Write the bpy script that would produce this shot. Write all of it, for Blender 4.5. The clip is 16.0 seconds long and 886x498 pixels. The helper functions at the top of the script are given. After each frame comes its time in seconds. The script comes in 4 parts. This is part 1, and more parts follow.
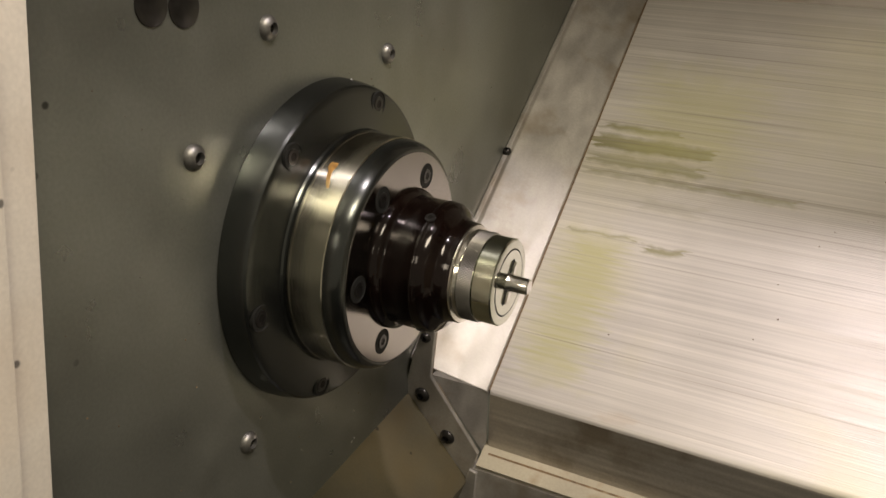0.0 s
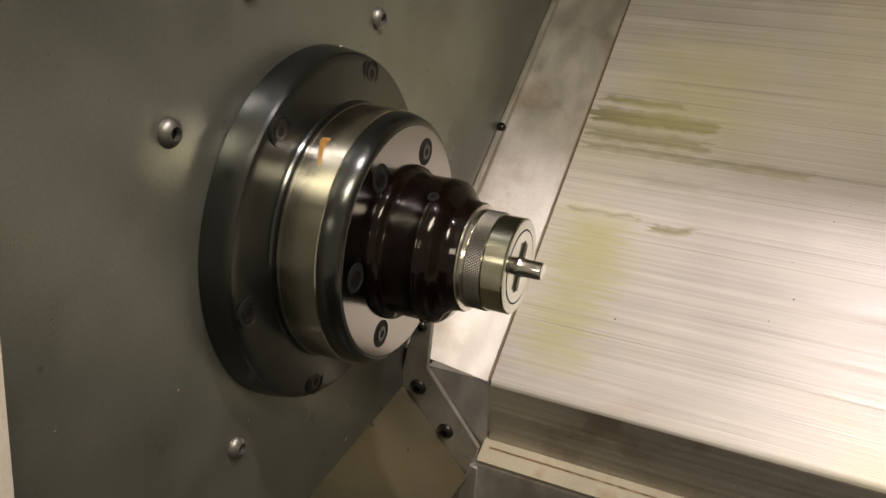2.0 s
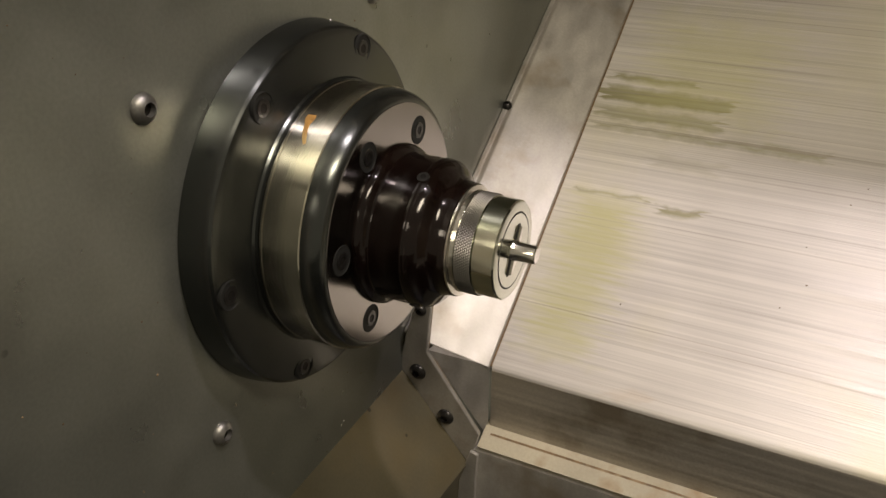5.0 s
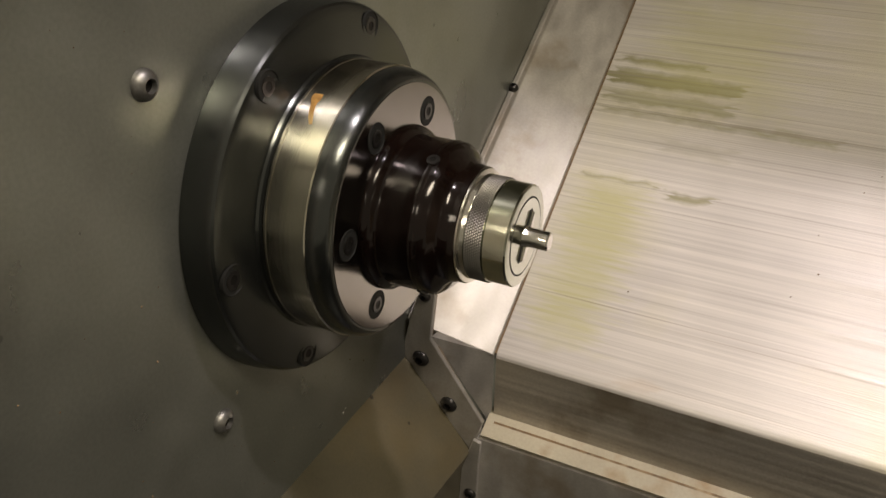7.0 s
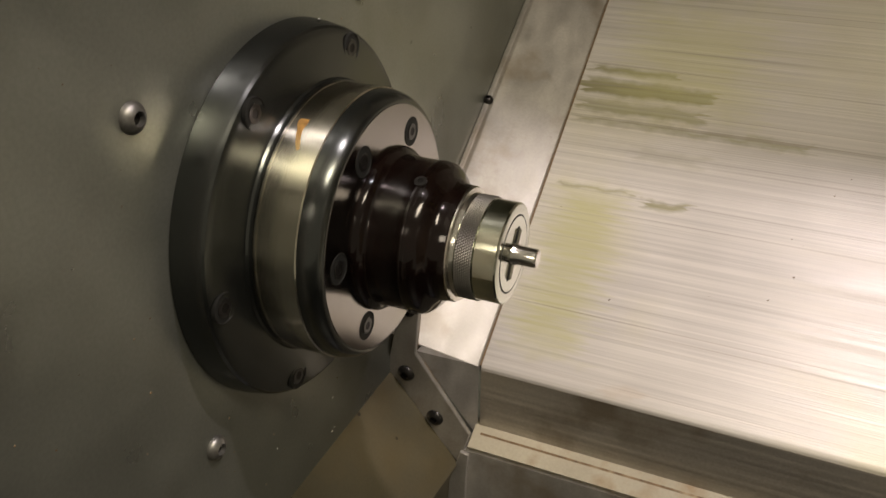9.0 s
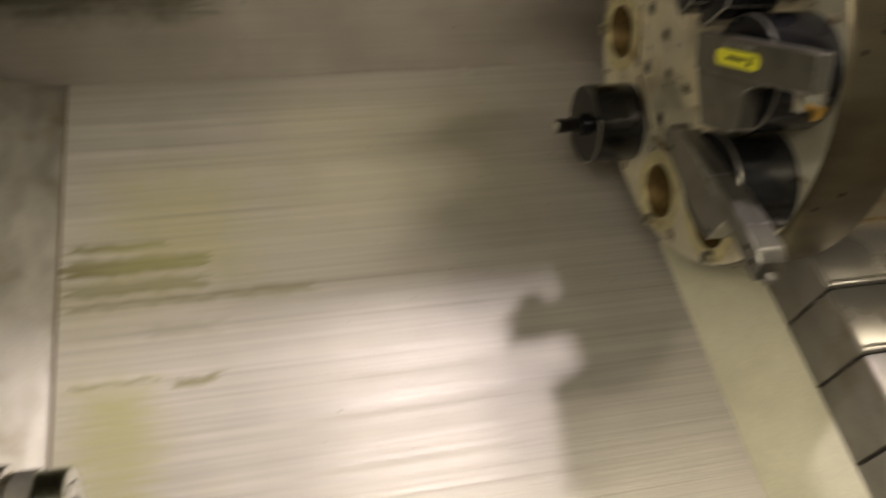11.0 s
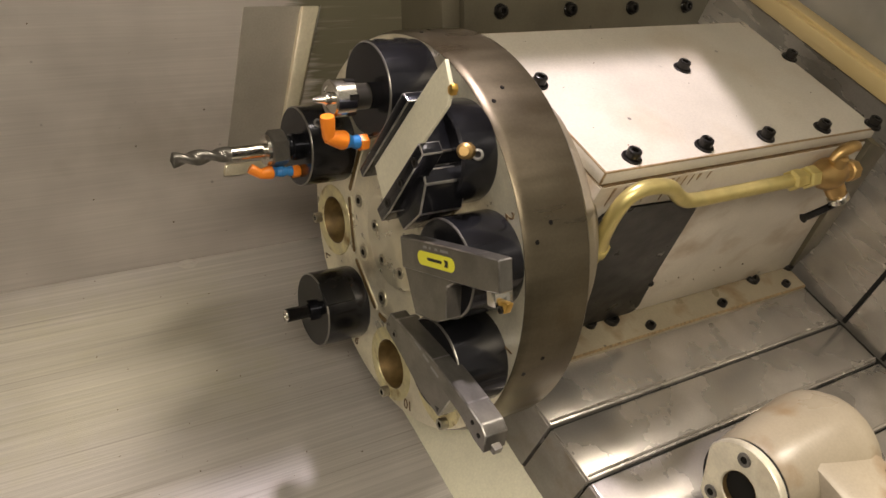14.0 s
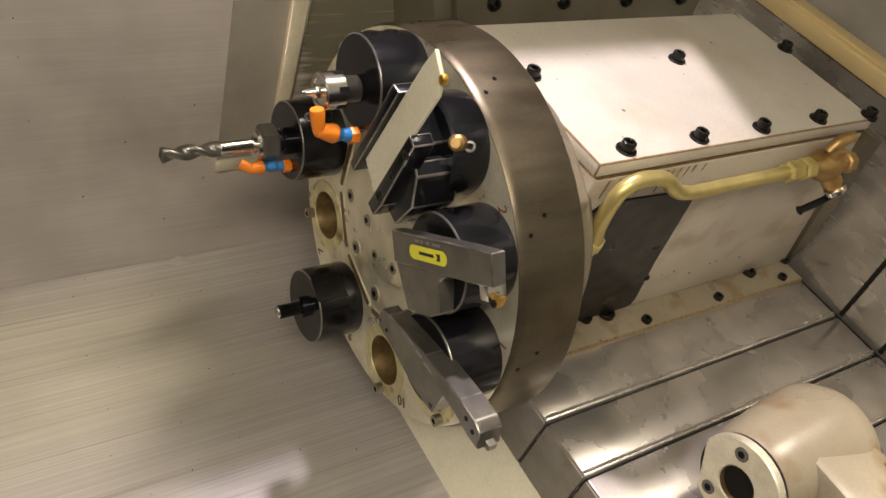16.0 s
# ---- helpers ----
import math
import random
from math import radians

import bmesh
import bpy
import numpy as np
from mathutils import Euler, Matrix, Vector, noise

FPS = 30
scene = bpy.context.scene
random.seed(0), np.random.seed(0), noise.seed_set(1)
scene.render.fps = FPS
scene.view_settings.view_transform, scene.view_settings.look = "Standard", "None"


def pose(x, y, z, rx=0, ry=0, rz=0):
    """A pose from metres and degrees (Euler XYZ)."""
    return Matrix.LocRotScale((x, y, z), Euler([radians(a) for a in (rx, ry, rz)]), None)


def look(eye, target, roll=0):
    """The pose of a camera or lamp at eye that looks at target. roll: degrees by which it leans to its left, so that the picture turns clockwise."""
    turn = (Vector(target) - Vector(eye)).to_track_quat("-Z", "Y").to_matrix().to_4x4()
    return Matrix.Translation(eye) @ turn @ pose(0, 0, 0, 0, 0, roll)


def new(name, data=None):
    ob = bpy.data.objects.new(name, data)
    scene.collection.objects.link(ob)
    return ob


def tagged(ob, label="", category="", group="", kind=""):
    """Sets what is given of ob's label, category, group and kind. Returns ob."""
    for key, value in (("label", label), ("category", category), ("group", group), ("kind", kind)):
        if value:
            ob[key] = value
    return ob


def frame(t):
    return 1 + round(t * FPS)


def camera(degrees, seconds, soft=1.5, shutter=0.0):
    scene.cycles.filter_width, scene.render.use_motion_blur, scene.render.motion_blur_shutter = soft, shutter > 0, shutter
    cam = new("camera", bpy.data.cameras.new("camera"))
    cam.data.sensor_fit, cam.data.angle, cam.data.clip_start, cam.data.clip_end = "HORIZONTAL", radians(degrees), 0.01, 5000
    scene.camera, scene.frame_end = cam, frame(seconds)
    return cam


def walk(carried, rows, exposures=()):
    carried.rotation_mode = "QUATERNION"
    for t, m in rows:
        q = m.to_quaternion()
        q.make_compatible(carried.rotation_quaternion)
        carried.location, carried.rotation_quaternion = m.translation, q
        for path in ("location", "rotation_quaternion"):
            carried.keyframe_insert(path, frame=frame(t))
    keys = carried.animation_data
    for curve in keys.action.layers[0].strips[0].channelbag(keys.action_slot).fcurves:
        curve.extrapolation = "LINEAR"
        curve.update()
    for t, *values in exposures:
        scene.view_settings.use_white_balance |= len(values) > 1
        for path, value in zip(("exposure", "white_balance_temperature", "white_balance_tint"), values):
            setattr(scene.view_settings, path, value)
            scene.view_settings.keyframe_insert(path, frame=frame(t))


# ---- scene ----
cam = camera(55.09, 16.0, shutter=0.5)
PATH = [
    (0.0, (0.2819, -0.3834, 0.2341), (0.0763, 0.0109, 0.0055), -0.62),
    (0.5, (0.2772, -0.3827, 0.2282), (0.0772, 0.0135, -0.0020), -0.35),
    (1.0, (0.2582, -0.3833, 0.2254), (0.0641, 0.0149, -0.0066), -0.41),
    (1.5, (0.2499, -0.3634, 0.2166), (0.0608, 0.0341, -0.0204), -0.48),
    (2.0, (0.2507, -0.3566, 0.2148), (0.0607, 0.0400, -0.0231), -0.78),
    (2.5, (0.2557, -0.3586, 0.2138), (0.0645, 0.0369, -0.0250), -1.01),
    (3.0, (0.2654, -0.3575, 0.2146), (0.0713, 0.0363, -0.0246), -1.30),
    (3.5, (0.2675, -0.3576, 0.2145), (0.0700, 0.0343, -0.0251), -1.50),
    (6.0, (0.2519, -0.3254, 0.2038), (0.0532, 0.0573, -0.0494), -0.92),
    (6.5, (0.2504, -0.3296, 0.2045), (0.0534, 0.0528, -0.0504), -0.63),
    (7.0, (0.2468, -0.3298, 0.2016), (0.0521, 0.0533, -0.0540), -0.52),
    (7.5, (0.2472, -0.3312, 0.2025), (0.0533, 0.0519, -0.0536), -0.59),
    (8.0, (0.2481, -0.3331, 0.2030), (0.0552, 0.0502, -0.0535), -0.64),
    (10.3, (0.2134, -0.3258, 0.2197), (0.1776, 0.1145, -0.0144), -0.25),
    (10.5, (0.2110, -0.3002, 0.2195), (0.2207, 0.1457, -0.0066), 0.27),
    (10.7, (0.2044, -0.2957, 0.2284), (0.2529, 0.1510, 0.0090), -0.06),
    (10.9, (0.1954, -0.2960, 0.2383), (0.2853, 0.1484, 0.0275), 0.04),
    (11.0, (0.1990, -0.2934, 0.2400), (0.3122, 0.1503, 0.0391), 0.33),
    (11.2, (0.2031, -0.2974, 0.2539), (0.3484, 0.1419, 0.0645), 0.07),
    (11.5, (0.1937, -0.3059, 0.2671), (0.3694, 0.1307, 0.0983), -0.10),
    (12.0, (0.1824, -0.3051, 0.2803), (0.3864, 0.1257, 0.1295), -0.95),
    (12.5, (0.1935, -0.3091, 0.2771), (0.4149, 0.1157, 0.1337), -1.55),
    (13.0, (0.1903, -0.3031, 0.2861), (0.4305, 0.1137, 0.1497), -1.56),
    (13.5, (0.1972, -0.3067, 0.2902), (0.4500, 0.1039, 0.1578), -1.74),
    (14.0, (0.1987, -0.3090, 0.2893), (0.4597, 0.0971, 0.1590), -1.87),
    (14.5, (0.2001, -0.3098, 0.2902), (0.4653, 0.0939, 0.1611), -1.95),
    (15.0, (0.2021, -0.3073, 0.2887), (0.4675, 0.0958, 0.1583), -2.05),
    (15.5, (0.2028, -0.3057, 0.2870), (0.4667, 0.0981, 0.1555), -2.09),
    (16.0, (0.2043, -0.3046, 0.2853), (0.4668, 0.1000, 0.1534), -2.19),
]
walk(cam, [(t, look(e, g, r)) for t, e, g, r in PATH],
     [(0.0, 0.0, 6500, 10), (8.2, 0.0, 6500, 10), (10.3, -0.24, 6500, 9), (11.2, -0.27, 6750, 6), (12.0, 0.08, 6900, 3), (13.0, 0.33, 6400, 14), (16.0, 0.40, 6350, 14)])

# ---- light ----
world = bpy.data.worlds.new("shop")
world.use_nodes = True
scene.world = world
world.node_tree.nodes["Background"].inputs[0].default_value = (1.0, 0.885, 0.66, 1)
world.node_tree.nodes["Background"].inputs[1].default_value = 0.28


def lamp(name, kind, eye, target, power, colour, size=0.01, size_y=0.01):
    d = bpy.data.lights.new(name, kind)
    d.energy, d.color = power, colour
    if kind == "AREA":
        d.shape, d.size, d.size_y = "RECTANGLE", size, size_y
    else:
        d.shadow_soft_size = size
    ob = new(name, d)
    ob.matrix_basis = look(eye, target)
    return ob


lamp("work_light", "AREA", (0.505, 0.022, 0.95), (0.36, 0.16, 0), 6.4, (1.0, 0.88, 0.91), 0.05, 0.02)
# Soft area lights standing in for the unseen shop beyond the door.
lamp("shop_fill", "AREA", (1.35, -0.90, 2.10), (0.25, 0.35, 0.12), 47, (1.0, 0.88, 0.69), 0.9, 0.5)
# Front-left fill, added to brighten the turret face.
lamp("shop_fill", "AREA", (-0.45, -1.20, 0.90), (0.45, 0.30, 0.15), 15, (1.0, 0.88, 0.69), 1.0, 0.3)

# ---- frames of reference ----
SLANT = 58.0
T = pose(0, 0, 0, -SLANT, 0, 0)      # bed frame (x spindle, y into the bed, z up the slope) to world
W = Matrix.Identity(4)


# ---- materials ----
def material(name, colour, rough=0.5, metal=0.0, grain=0.0, grain_scale=(60, 60, 60), stain=0.0, stain_colour=(0.1, 0.07, 0.04),
             stain_scale=8.0, bump=0.0, bump_scale=(200, 200, 200), rough_var=0.0, coat=0.0, island=0.0, blotch=0.0, speck=0.0, fine=(520, 520, 520)):
    m = bpy.data.materials.new(name)
    m.use_nodes = True
    nt = m.node_tree
    b = nt.nodes["Principled BSDF"]
    b.inputs["Roughness"].default_value = rough
    b.inputs["Metallic"].default_value = metal
    b.inputs["Coat Weight"].default_value = coat
    co = nt.nodes.new("ShaderNodeTexCoord").outputs["Object"]

    def noise_at(scale, size=1.0, detail=4.0):
        mp = nt.nodes.new("ShaderNodeMapping")
        mp.inputs["Scale"].default_value = scale
        nt.links.new(co, mp.inputs["Vector"])
        n = nt.nodes.new("ShaderNodeTexNoise")
        n.inputs["Scale"].default_value = size
        n.inputs["Detail"].default_value = detail
        nt.links.new(mp.outputs[0], n.inputs["Vector"])
        return n.outputs["Fac"]

    def ramp(sock, lo, hi, a=0.0, c=1.0):
        r = nt.nodes.new("ShaderNodeMapRange")
        r.inputs[1].default_value, r.inputs[2].default_value, r.inputs[3].default_value, r.inputs[4].default_value = lo, hi, a, c
        nt.links.new(sock, r.inputs[0])
        return r.outputs[0]

    def mix(fac, a, c, mode="MIX"):
        x = nt.nodes.new("ShaderNodeMix")
        x.data_type, x.blend_type = "RGBA", mode
        for sock, v in ((x.inputs[0], fac), (x.inputs[6], a), (x.inputs[7], c)):
            if isinstance(v, (int, float)):
                sock.default_value = v
            elif isinstance(v, tuple):
                sock.default_value = (*v, 1) if len(v) == 3 else v
            else:
                nt.links.new(v, sock)
        return x.outputs[2]

    col = tuple(colour)
    if grain:
        col = mix(ramp(noise_at(grain_scale), 0.3, 0.7), tuple(c * (1 - grain) for c in colour), tuple(min(1, c * (1 + grain)) for c in colour))
    if blotch:
        k = ramp(noise_at((7, 7, 7), 1.0, 3), 0.35, 0.65, 1 - blotch, 1 + blotch)
        g = nt.nodes.new("ShaderNodeCombineColor")
        for i in range(3):
            nt.links.new(k, g.inputs[i])
        col = mix(1.0, col, g.outputs[0], "MULTIPLY")
    if blotch:
        k = ramp(noise_at(fine, 1.0, 2), 0.3, 0.7, 0.95, 1.05)
        g = nt.nodes.new("ShaderNodeCombineColor")
        for i in range(3):
            nt.links.new(k, g.inputs[i])
        col = mix(1.0, col, g.outputs[0], "MULTIPLY")
    if stain:
        col = mix(ramp(noise_at((stain_scale,) * 3, 1.0, 8), 0.53, 0.72, 0, stain), col, tuple(stain_colour))
    if speck:
        v = nt.nodes.new("ShaderNodeTexVoronoi")
        v.inputs["Scale"].default_value = 45
        nt.links.new(co, v.inputs["Vector"])
        keep = ramp(noise_at((11, 11, 11)), 0.52, 0.6)
        mul = nt.nodes.new("ShaderNodeMath")
        mul.operation = "MULTIPLY"
        nt.links.new(ramp(v.outputs["Distance"], 0.05, 0.09, speck, 0.0), mul.inputs[0])
        nt.links.new(keep, mul.inputs[1])
        col = mix(mul.outputs[0], col, (0.02, 0.018, 0.015))
    if isinstance(col, tuple):
        b.inputs["Base Color"].default_value = (*col, 1)
    else:
        nt.links.new(col, b.inputs["Base Color"])
    if rough_var:
        nt.links.new(ramp(noise_at(grain_scale, 1.0, 5), 0.3, 0.7, rough - rough_var, rough + rough_var), b.inputs["Roughness"])
    if bump:
        bm_ = nt.nodes.new("ShaderNodeBump")
        bm_.inputs["Strength"].default_value = bump
        bm_.inputs["Distance"].default_value = 0.001
        nt.links.new(noise_at(bump_scale, 1.0, 3), bm_.inputs["Height"])
        nt.links.new(bm_.outputs[0], b.inputs["Normal"])
    return m


WALL = material("grey_green_paint", (0.22, 0.228, 0.20), 0.34, 0.75, 0.06, (30, 30, 30), 0.35, (0.10, 0.09, 0.07), 9, 0.10, (90, 90, 90), 0.08, blotch=0.12, speck=0.8)
STAINLESS = material("brushed_stainless", (0.60, 0.567, 0.53), 0.50, 0.38, 0.12, (3, 500, 500), 0.45, (0.50, 0.46, 0.22), 7, 0.25, (4, 900, 900), 0.10, blotch=0.10, fine=(8, 900, 900))
TRIM_STEEL = material("dull_stainless", (0.34, 0.322, 0.295), 0.50, 0.5, 0.16, (70, 70, 30), 0.7, (0.19, 0.15, 0.10), 26, 0.18, (150, 150, 60), 0.10, blotch=0.26, speck=0.6)
BACK = material("grey_sheet_metal", (0.60, 0.55, 0.51), 0.42, 0.45, 0.03, (6, 200, 200), 0.35, (0.24, 0.21, 0.15), 8, 0.05, (4, 300, 300), 0.08, blotch=0.14, speck=0.7, fine=(10, 600, 600))
COVER = material("scraped_steel_cover", (0.54, 0.51, 0.47), 0.27, 0.70, 0.12, (14, 60, 14), 0.5, (0.25, 0.22, 0.16), 12, 0.15, (60, 60, 14), 0.12, blotch=0.18)
BLACK = material("black_oxide_steel", (0.036, 0.037, 0.044), 0.19, 0.8, 0.25, (40, 40, 40), bump=0.03, rough_var=0.05)
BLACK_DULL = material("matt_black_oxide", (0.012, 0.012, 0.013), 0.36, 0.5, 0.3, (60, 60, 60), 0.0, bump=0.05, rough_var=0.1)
FLANGE = material("dark_phosphated_steel", (0.085, 0.090, 0.086), 0.23, 0.95, 0.06, (60, 60, 60), bump=0.015, rough_var=0.03)
NOSE = material("oiled_brown_black_steel", (0.0055, 0.0026, 0.002), 0.13, 0.35, 0.3, (50, 50, 50), 0.0, bump=0.02, rough_var=0.03, coat=0.1)
NOSE.node_tree.nodes["Principled BSDF"].inputs["Specular IOR Level"].default_value = 0.45
STEEL = material("ground_steel", (0.60, 0.57, 0.48), 0.2, 1.0, 0.05, (50, 50, 50), 0.25, (0.45, 0.30, 0.10), 20, 0.04, (900, 60, 60), 0.06)
BRIGHT = material("bright_tool_steel", (0.62, 0.60, 0.55), 0.2, 1.0, 0.06, (60, 60, 60), 0.0, bump=0.04, rough_var=0.06)
# Near-black base colour stands in for the shade inside sockets and slots.
DARKHOLE = material("dark_socket", (0.012, 0.011, 0.010), 0.5, 0.3, 0.2)
FACED = material("polished_chuck_face", (0.22, 0.205, 0.19), 0.16, 1.0, 0.08, (50, 50, 50), bump=0.01, rough_var=0.04)
CAP = material("turned_collet_steel", (0.42, 0.43, 0.36), 0.13, 1.0, 0.08, (60, 60, 60), 0.3, (0.22, 0.20, 0.13), 60, bump=0.01, rough_var=0.03)


def turned_finish(mat, amount):
    """Circular machining marks about the part's x axis."""
    nt = mat.node_tree
    tg = nt.nodes.new("ShaderNodeTangent")
    tg.direction_type, tg.axis = "RADIAL", "X"
    bs = nt.nodes["Principled BSDF"]
    bs.inputs["Anisotropic"].default_value = amount
    bs.inputs["Anisotropic Rotation"].default_value = 0.25
    nt.links.new(tg.outputs[0], bs.inputs["Tangent"])


def brushed_finish(mat, amount, along):
    """Straight brush marks: rough across them, along a fixed direction of the place."""
    nt = mat.node_tree
    v = nt.nodes.new("ShaderNodeCombineXYZ")
    for sock, c in zip(v.inputs, along):
        sock.default_value = c
    bs = nt.nodes["Principled BSDF"]
    bs.inputs["Anisotropic"].default_value = amount
    nt.links.new(v.outputs[0], bs.inputs["Tangent"])


brushed_finish(STAINLESS, 0.45, T.to_3x3() @ Vector((0, 0, 1)))
for mat_, amount_ in ((FLANGE, 0.75), (STEEL, 0.75), (NOSE, 0.75), (FACED, 0.5), (CAP, 0.6), (BLACK, 0.6)):
    turned_finish(mat_, amount_)
SCREW_BRIGHT = material("worn_socket_screw", (0.42, 0.39, 0.31), 0.3, 0.9, 0.25, (200, 200, 200), 0.5, (0.10, 0.07, 0.03), 160)
HUB = material("turned_nickelled_hub", (0.82, 0.78, 0.63), 0.30, 0.80, 0.06, (60, 60, 60), 0.3, (0.40, 0.32, 0.18), 30, 0.03, (200, 200, 200), 0.05)
turned_finish(HUB, 0.75)
PAD = material("coolant_stained_nickel", (0.74, 0.68, 0.40), 0.42, 0.5, 0.15, (90, 90, 90), 1.0, (0.26, 0.15, 0.04), 70, 0.10, (300, 300, 300), 0.08, blotch=0.15)
LEDGE_DIRT = material("brown_ledge_dirt", (0.15, 0.095, 0.045), 0.6, 0.0, 0.5, (160, 300, 300), 0.8, (0.34, 0.27, 0.17), 90)
# Base colour darkened to hold the shade the chuck throws on the chute.
CHUTE = material("oily_shaded_olive_sheet", (0.12, 0.108, 0.072), 0.36, 0.5, 0.08, (20, 20, 20), 0.6, (0.20, 0.15, 0.07), 9, 0.08, (90, 90, 90), 0.08, blotch=0.16, speck=0.8)
COVER_RIM = material("worn_pale_rim", (0.70, 0.64, 0.48), 0.34, 0.4, 0.12, (30, 30, 30), 0.5, (0.30, 0.24, 0.14), 30, 0.06, (120, 120, 120), 0.06, blotch=0.12)
SCREW = material("oily_black_screw", (0.03, 0.028, 0.026), 0.3, 0.7, 0.3, (200, 200, 200))
SCREW_GREY = material("zinc_screw", (0.21, 0.205, 0.19), 0.42, 0.85, 0.25, (200, 200, 200), 0.5, (0.07, 0.06, 0.04), 160)
NICKEL = material("nickelled_turret_face", (0.84, 0.795, 0.63), 0.34, 0.60, 0.10, (60, 60, 60), 0.55, (0.30, 0.22, 0.10), 26, 0.06, (150, 150, 150), 0.08, blotch=0.12, speck=0.5)
RIM = material("worn_turret_rim", (0.145, 0.122, 0.080), 0.36, 0.75, 0.22, (12, 60, 60), 0.6, (0.09, 0.065, 0.035), 22, 0.10, (300, 60, 60), 0.1, blotch=0.22)
RUSTY = material("rust_stained_bore", (0.22, 0.15, 0.06), 0.5, 0.6, 0.4, (90, 90, 90), 0.8, (0.08, 0.05, 0.02), 40)
CREAM = material("cream_machine_paint", (0.64, 0.595, 0.51), 0.42, 0.0, 0.05, (20, 20, 20), 0.28, (0.38, 0.27, 0.15), 13, 0.05, (80, 80, 80), 0.06, blotch=0.08, speck=0.8)
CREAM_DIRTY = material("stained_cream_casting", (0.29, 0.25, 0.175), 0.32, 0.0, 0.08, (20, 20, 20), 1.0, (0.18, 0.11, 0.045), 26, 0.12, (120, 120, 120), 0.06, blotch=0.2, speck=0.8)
RAILPAINT = material("yellowed_cream_rail", (0.66, 0.52, 0.26), 0.4, 0.0, 0.05, (20, 20, 20), 0.3, (0.4, 0.28, 0.1), 10)
BRASS = material("aged_brass", (0.66, 0.56, 0.22), 0.36, 0.65, 0.15, (60, 60, 60), 0.5, (0.3, 0.2, 0.05), 30, 0.05)
BRONZE = material("cast_bronze_valve", (0.55, 0.37, 0.15), 0.38, 0.85, 0.15, (80, 80, 80), 0.5, (0.25, 0.13, 0.04), 40, 0.2, (200, 200, 200))
ORANGE = material("orange_nozzle_plastic", (0.90, 0.26, 0.02), 0.4, 0.0, 0.05)
BLUE = material("blue_nozzle_plastic", (0.04, 0.22, 0.55), 0.35, 0.0, 0.08)
YELLOW = material("yellow_label_paint", (0.80, 0.78, 0.05), 0.4, 0.0, 0.05)
CARBIDE = material("gold_coated_carbide", (0.75, 0.48, 0.12), 0.3, 0.9, 0.1)
# Base colour raised to carry the light that deflector and blade catch.
BLADE = material("brightened_satin_steel", (0.82, 0.79, 0.62), 0.45, 0.25, 0.05, (30, 30, 30), 0.15, (0.4, 0.36, 0.25), 25, 0.03, blotch=0.06)
SHANK = material("grey_coated_shank", (0.21, 0.20, 0.18), 0.32, 0.8, 0.14, (120, 60, 60), 0.4, (0.09, 0.085, 0.07), 40, 0.05, blotch=0.1)
INK = material("dark_ink", (0.02, 0.02, 0.015), 0.5)
ETCH = material("laser_etching", (0.30, 0.30, 0.29), 0.5, 0.3)
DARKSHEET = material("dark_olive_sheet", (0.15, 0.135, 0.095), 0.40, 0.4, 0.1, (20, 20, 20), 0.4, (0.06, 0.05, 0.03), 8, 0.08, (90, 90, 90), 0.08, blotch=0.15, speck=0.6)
BACK_COVER = material("olive_sheet", (0.42, 0.385, 0.325), 0.42, 0.4, 0.1, (20, 20, 20), 0.4, (0.15, 0.13, 0.08), 12, 0.08, (90, 90, 90), 0.08, blotch=0.15)
CREAM_BOX = material("oil_spotted_cream_paint", (0.62, 0.57, 0.48), 0.40, 0.0, 0.06, (20, 20, 20), 0.6, (0.33, 0.22, 0.11), 24, 0.05, (80, 80, 80), 0.06, blotch=0.12, speck=0.9)
LIP = material("oily_folded_stainless", (0.50, 0.465, 0.41), 0.42, 0.85, 0.12, (4, 300, 300), 0.6, (0.18, 0.13, 0.07), 20, 0.08, (5, 500, 500), 0.08, blotch=0.15)
LEDGE = material("dirty_cream_ledge", (0.37, 0.335, 0.25), 0.4, 0.0, 0.08, (20, 20, 20), 0.8, (0.24, 0.17, 0.09), 40, 0.08, (120, 120, 120), 0.06, blotch=0.15)
GLASS = material("scratched_grey_window", (0.34, 0.33, 0.30), 0.25, 0.1, 0.25, (60, 8, 8), 0.4, (0.55, 0.52, 0.45), 6, 0.1, (100, 10, 10), 0.1)
# Plain black for joints; in recesses and gaps it stands in for shade.
DARKGAP = material("black_gap_and_recess", (0.015, 0.015, 0.014), 0.6)
for mat_ in (DARKGAP, DARKHOLE):
    mat_.node_tree.nodes["Principled BSDF"].inputs["Specular IOR Level"].default_value = 0.12
EDGE = material("worn_bright_edge", (0.34, 0.33, 0.31), 0.32, 0.9, 0.5, (90, 90, 90))
GLINT = material("metal_chip", (0.75, 0.74, 0.70), 0.2, 1.0)
RUSTED = material("orange_rust", (0.40, 0.22, 0.06), 0.6, 0.3, 0.4, (300, 300, 300), 0.6, (0.55, 0.42, 0.2), 120)
DRIP = material("dried_coolant", (0.26, 0.18, 0.09), 0.5, 0.0, 0.45, (300, 300, 60))
GRIME = material("brown_grime", (0.14, 0.09, 0.04), 0.6, 0.0, 0.4, (200, 200, 200))



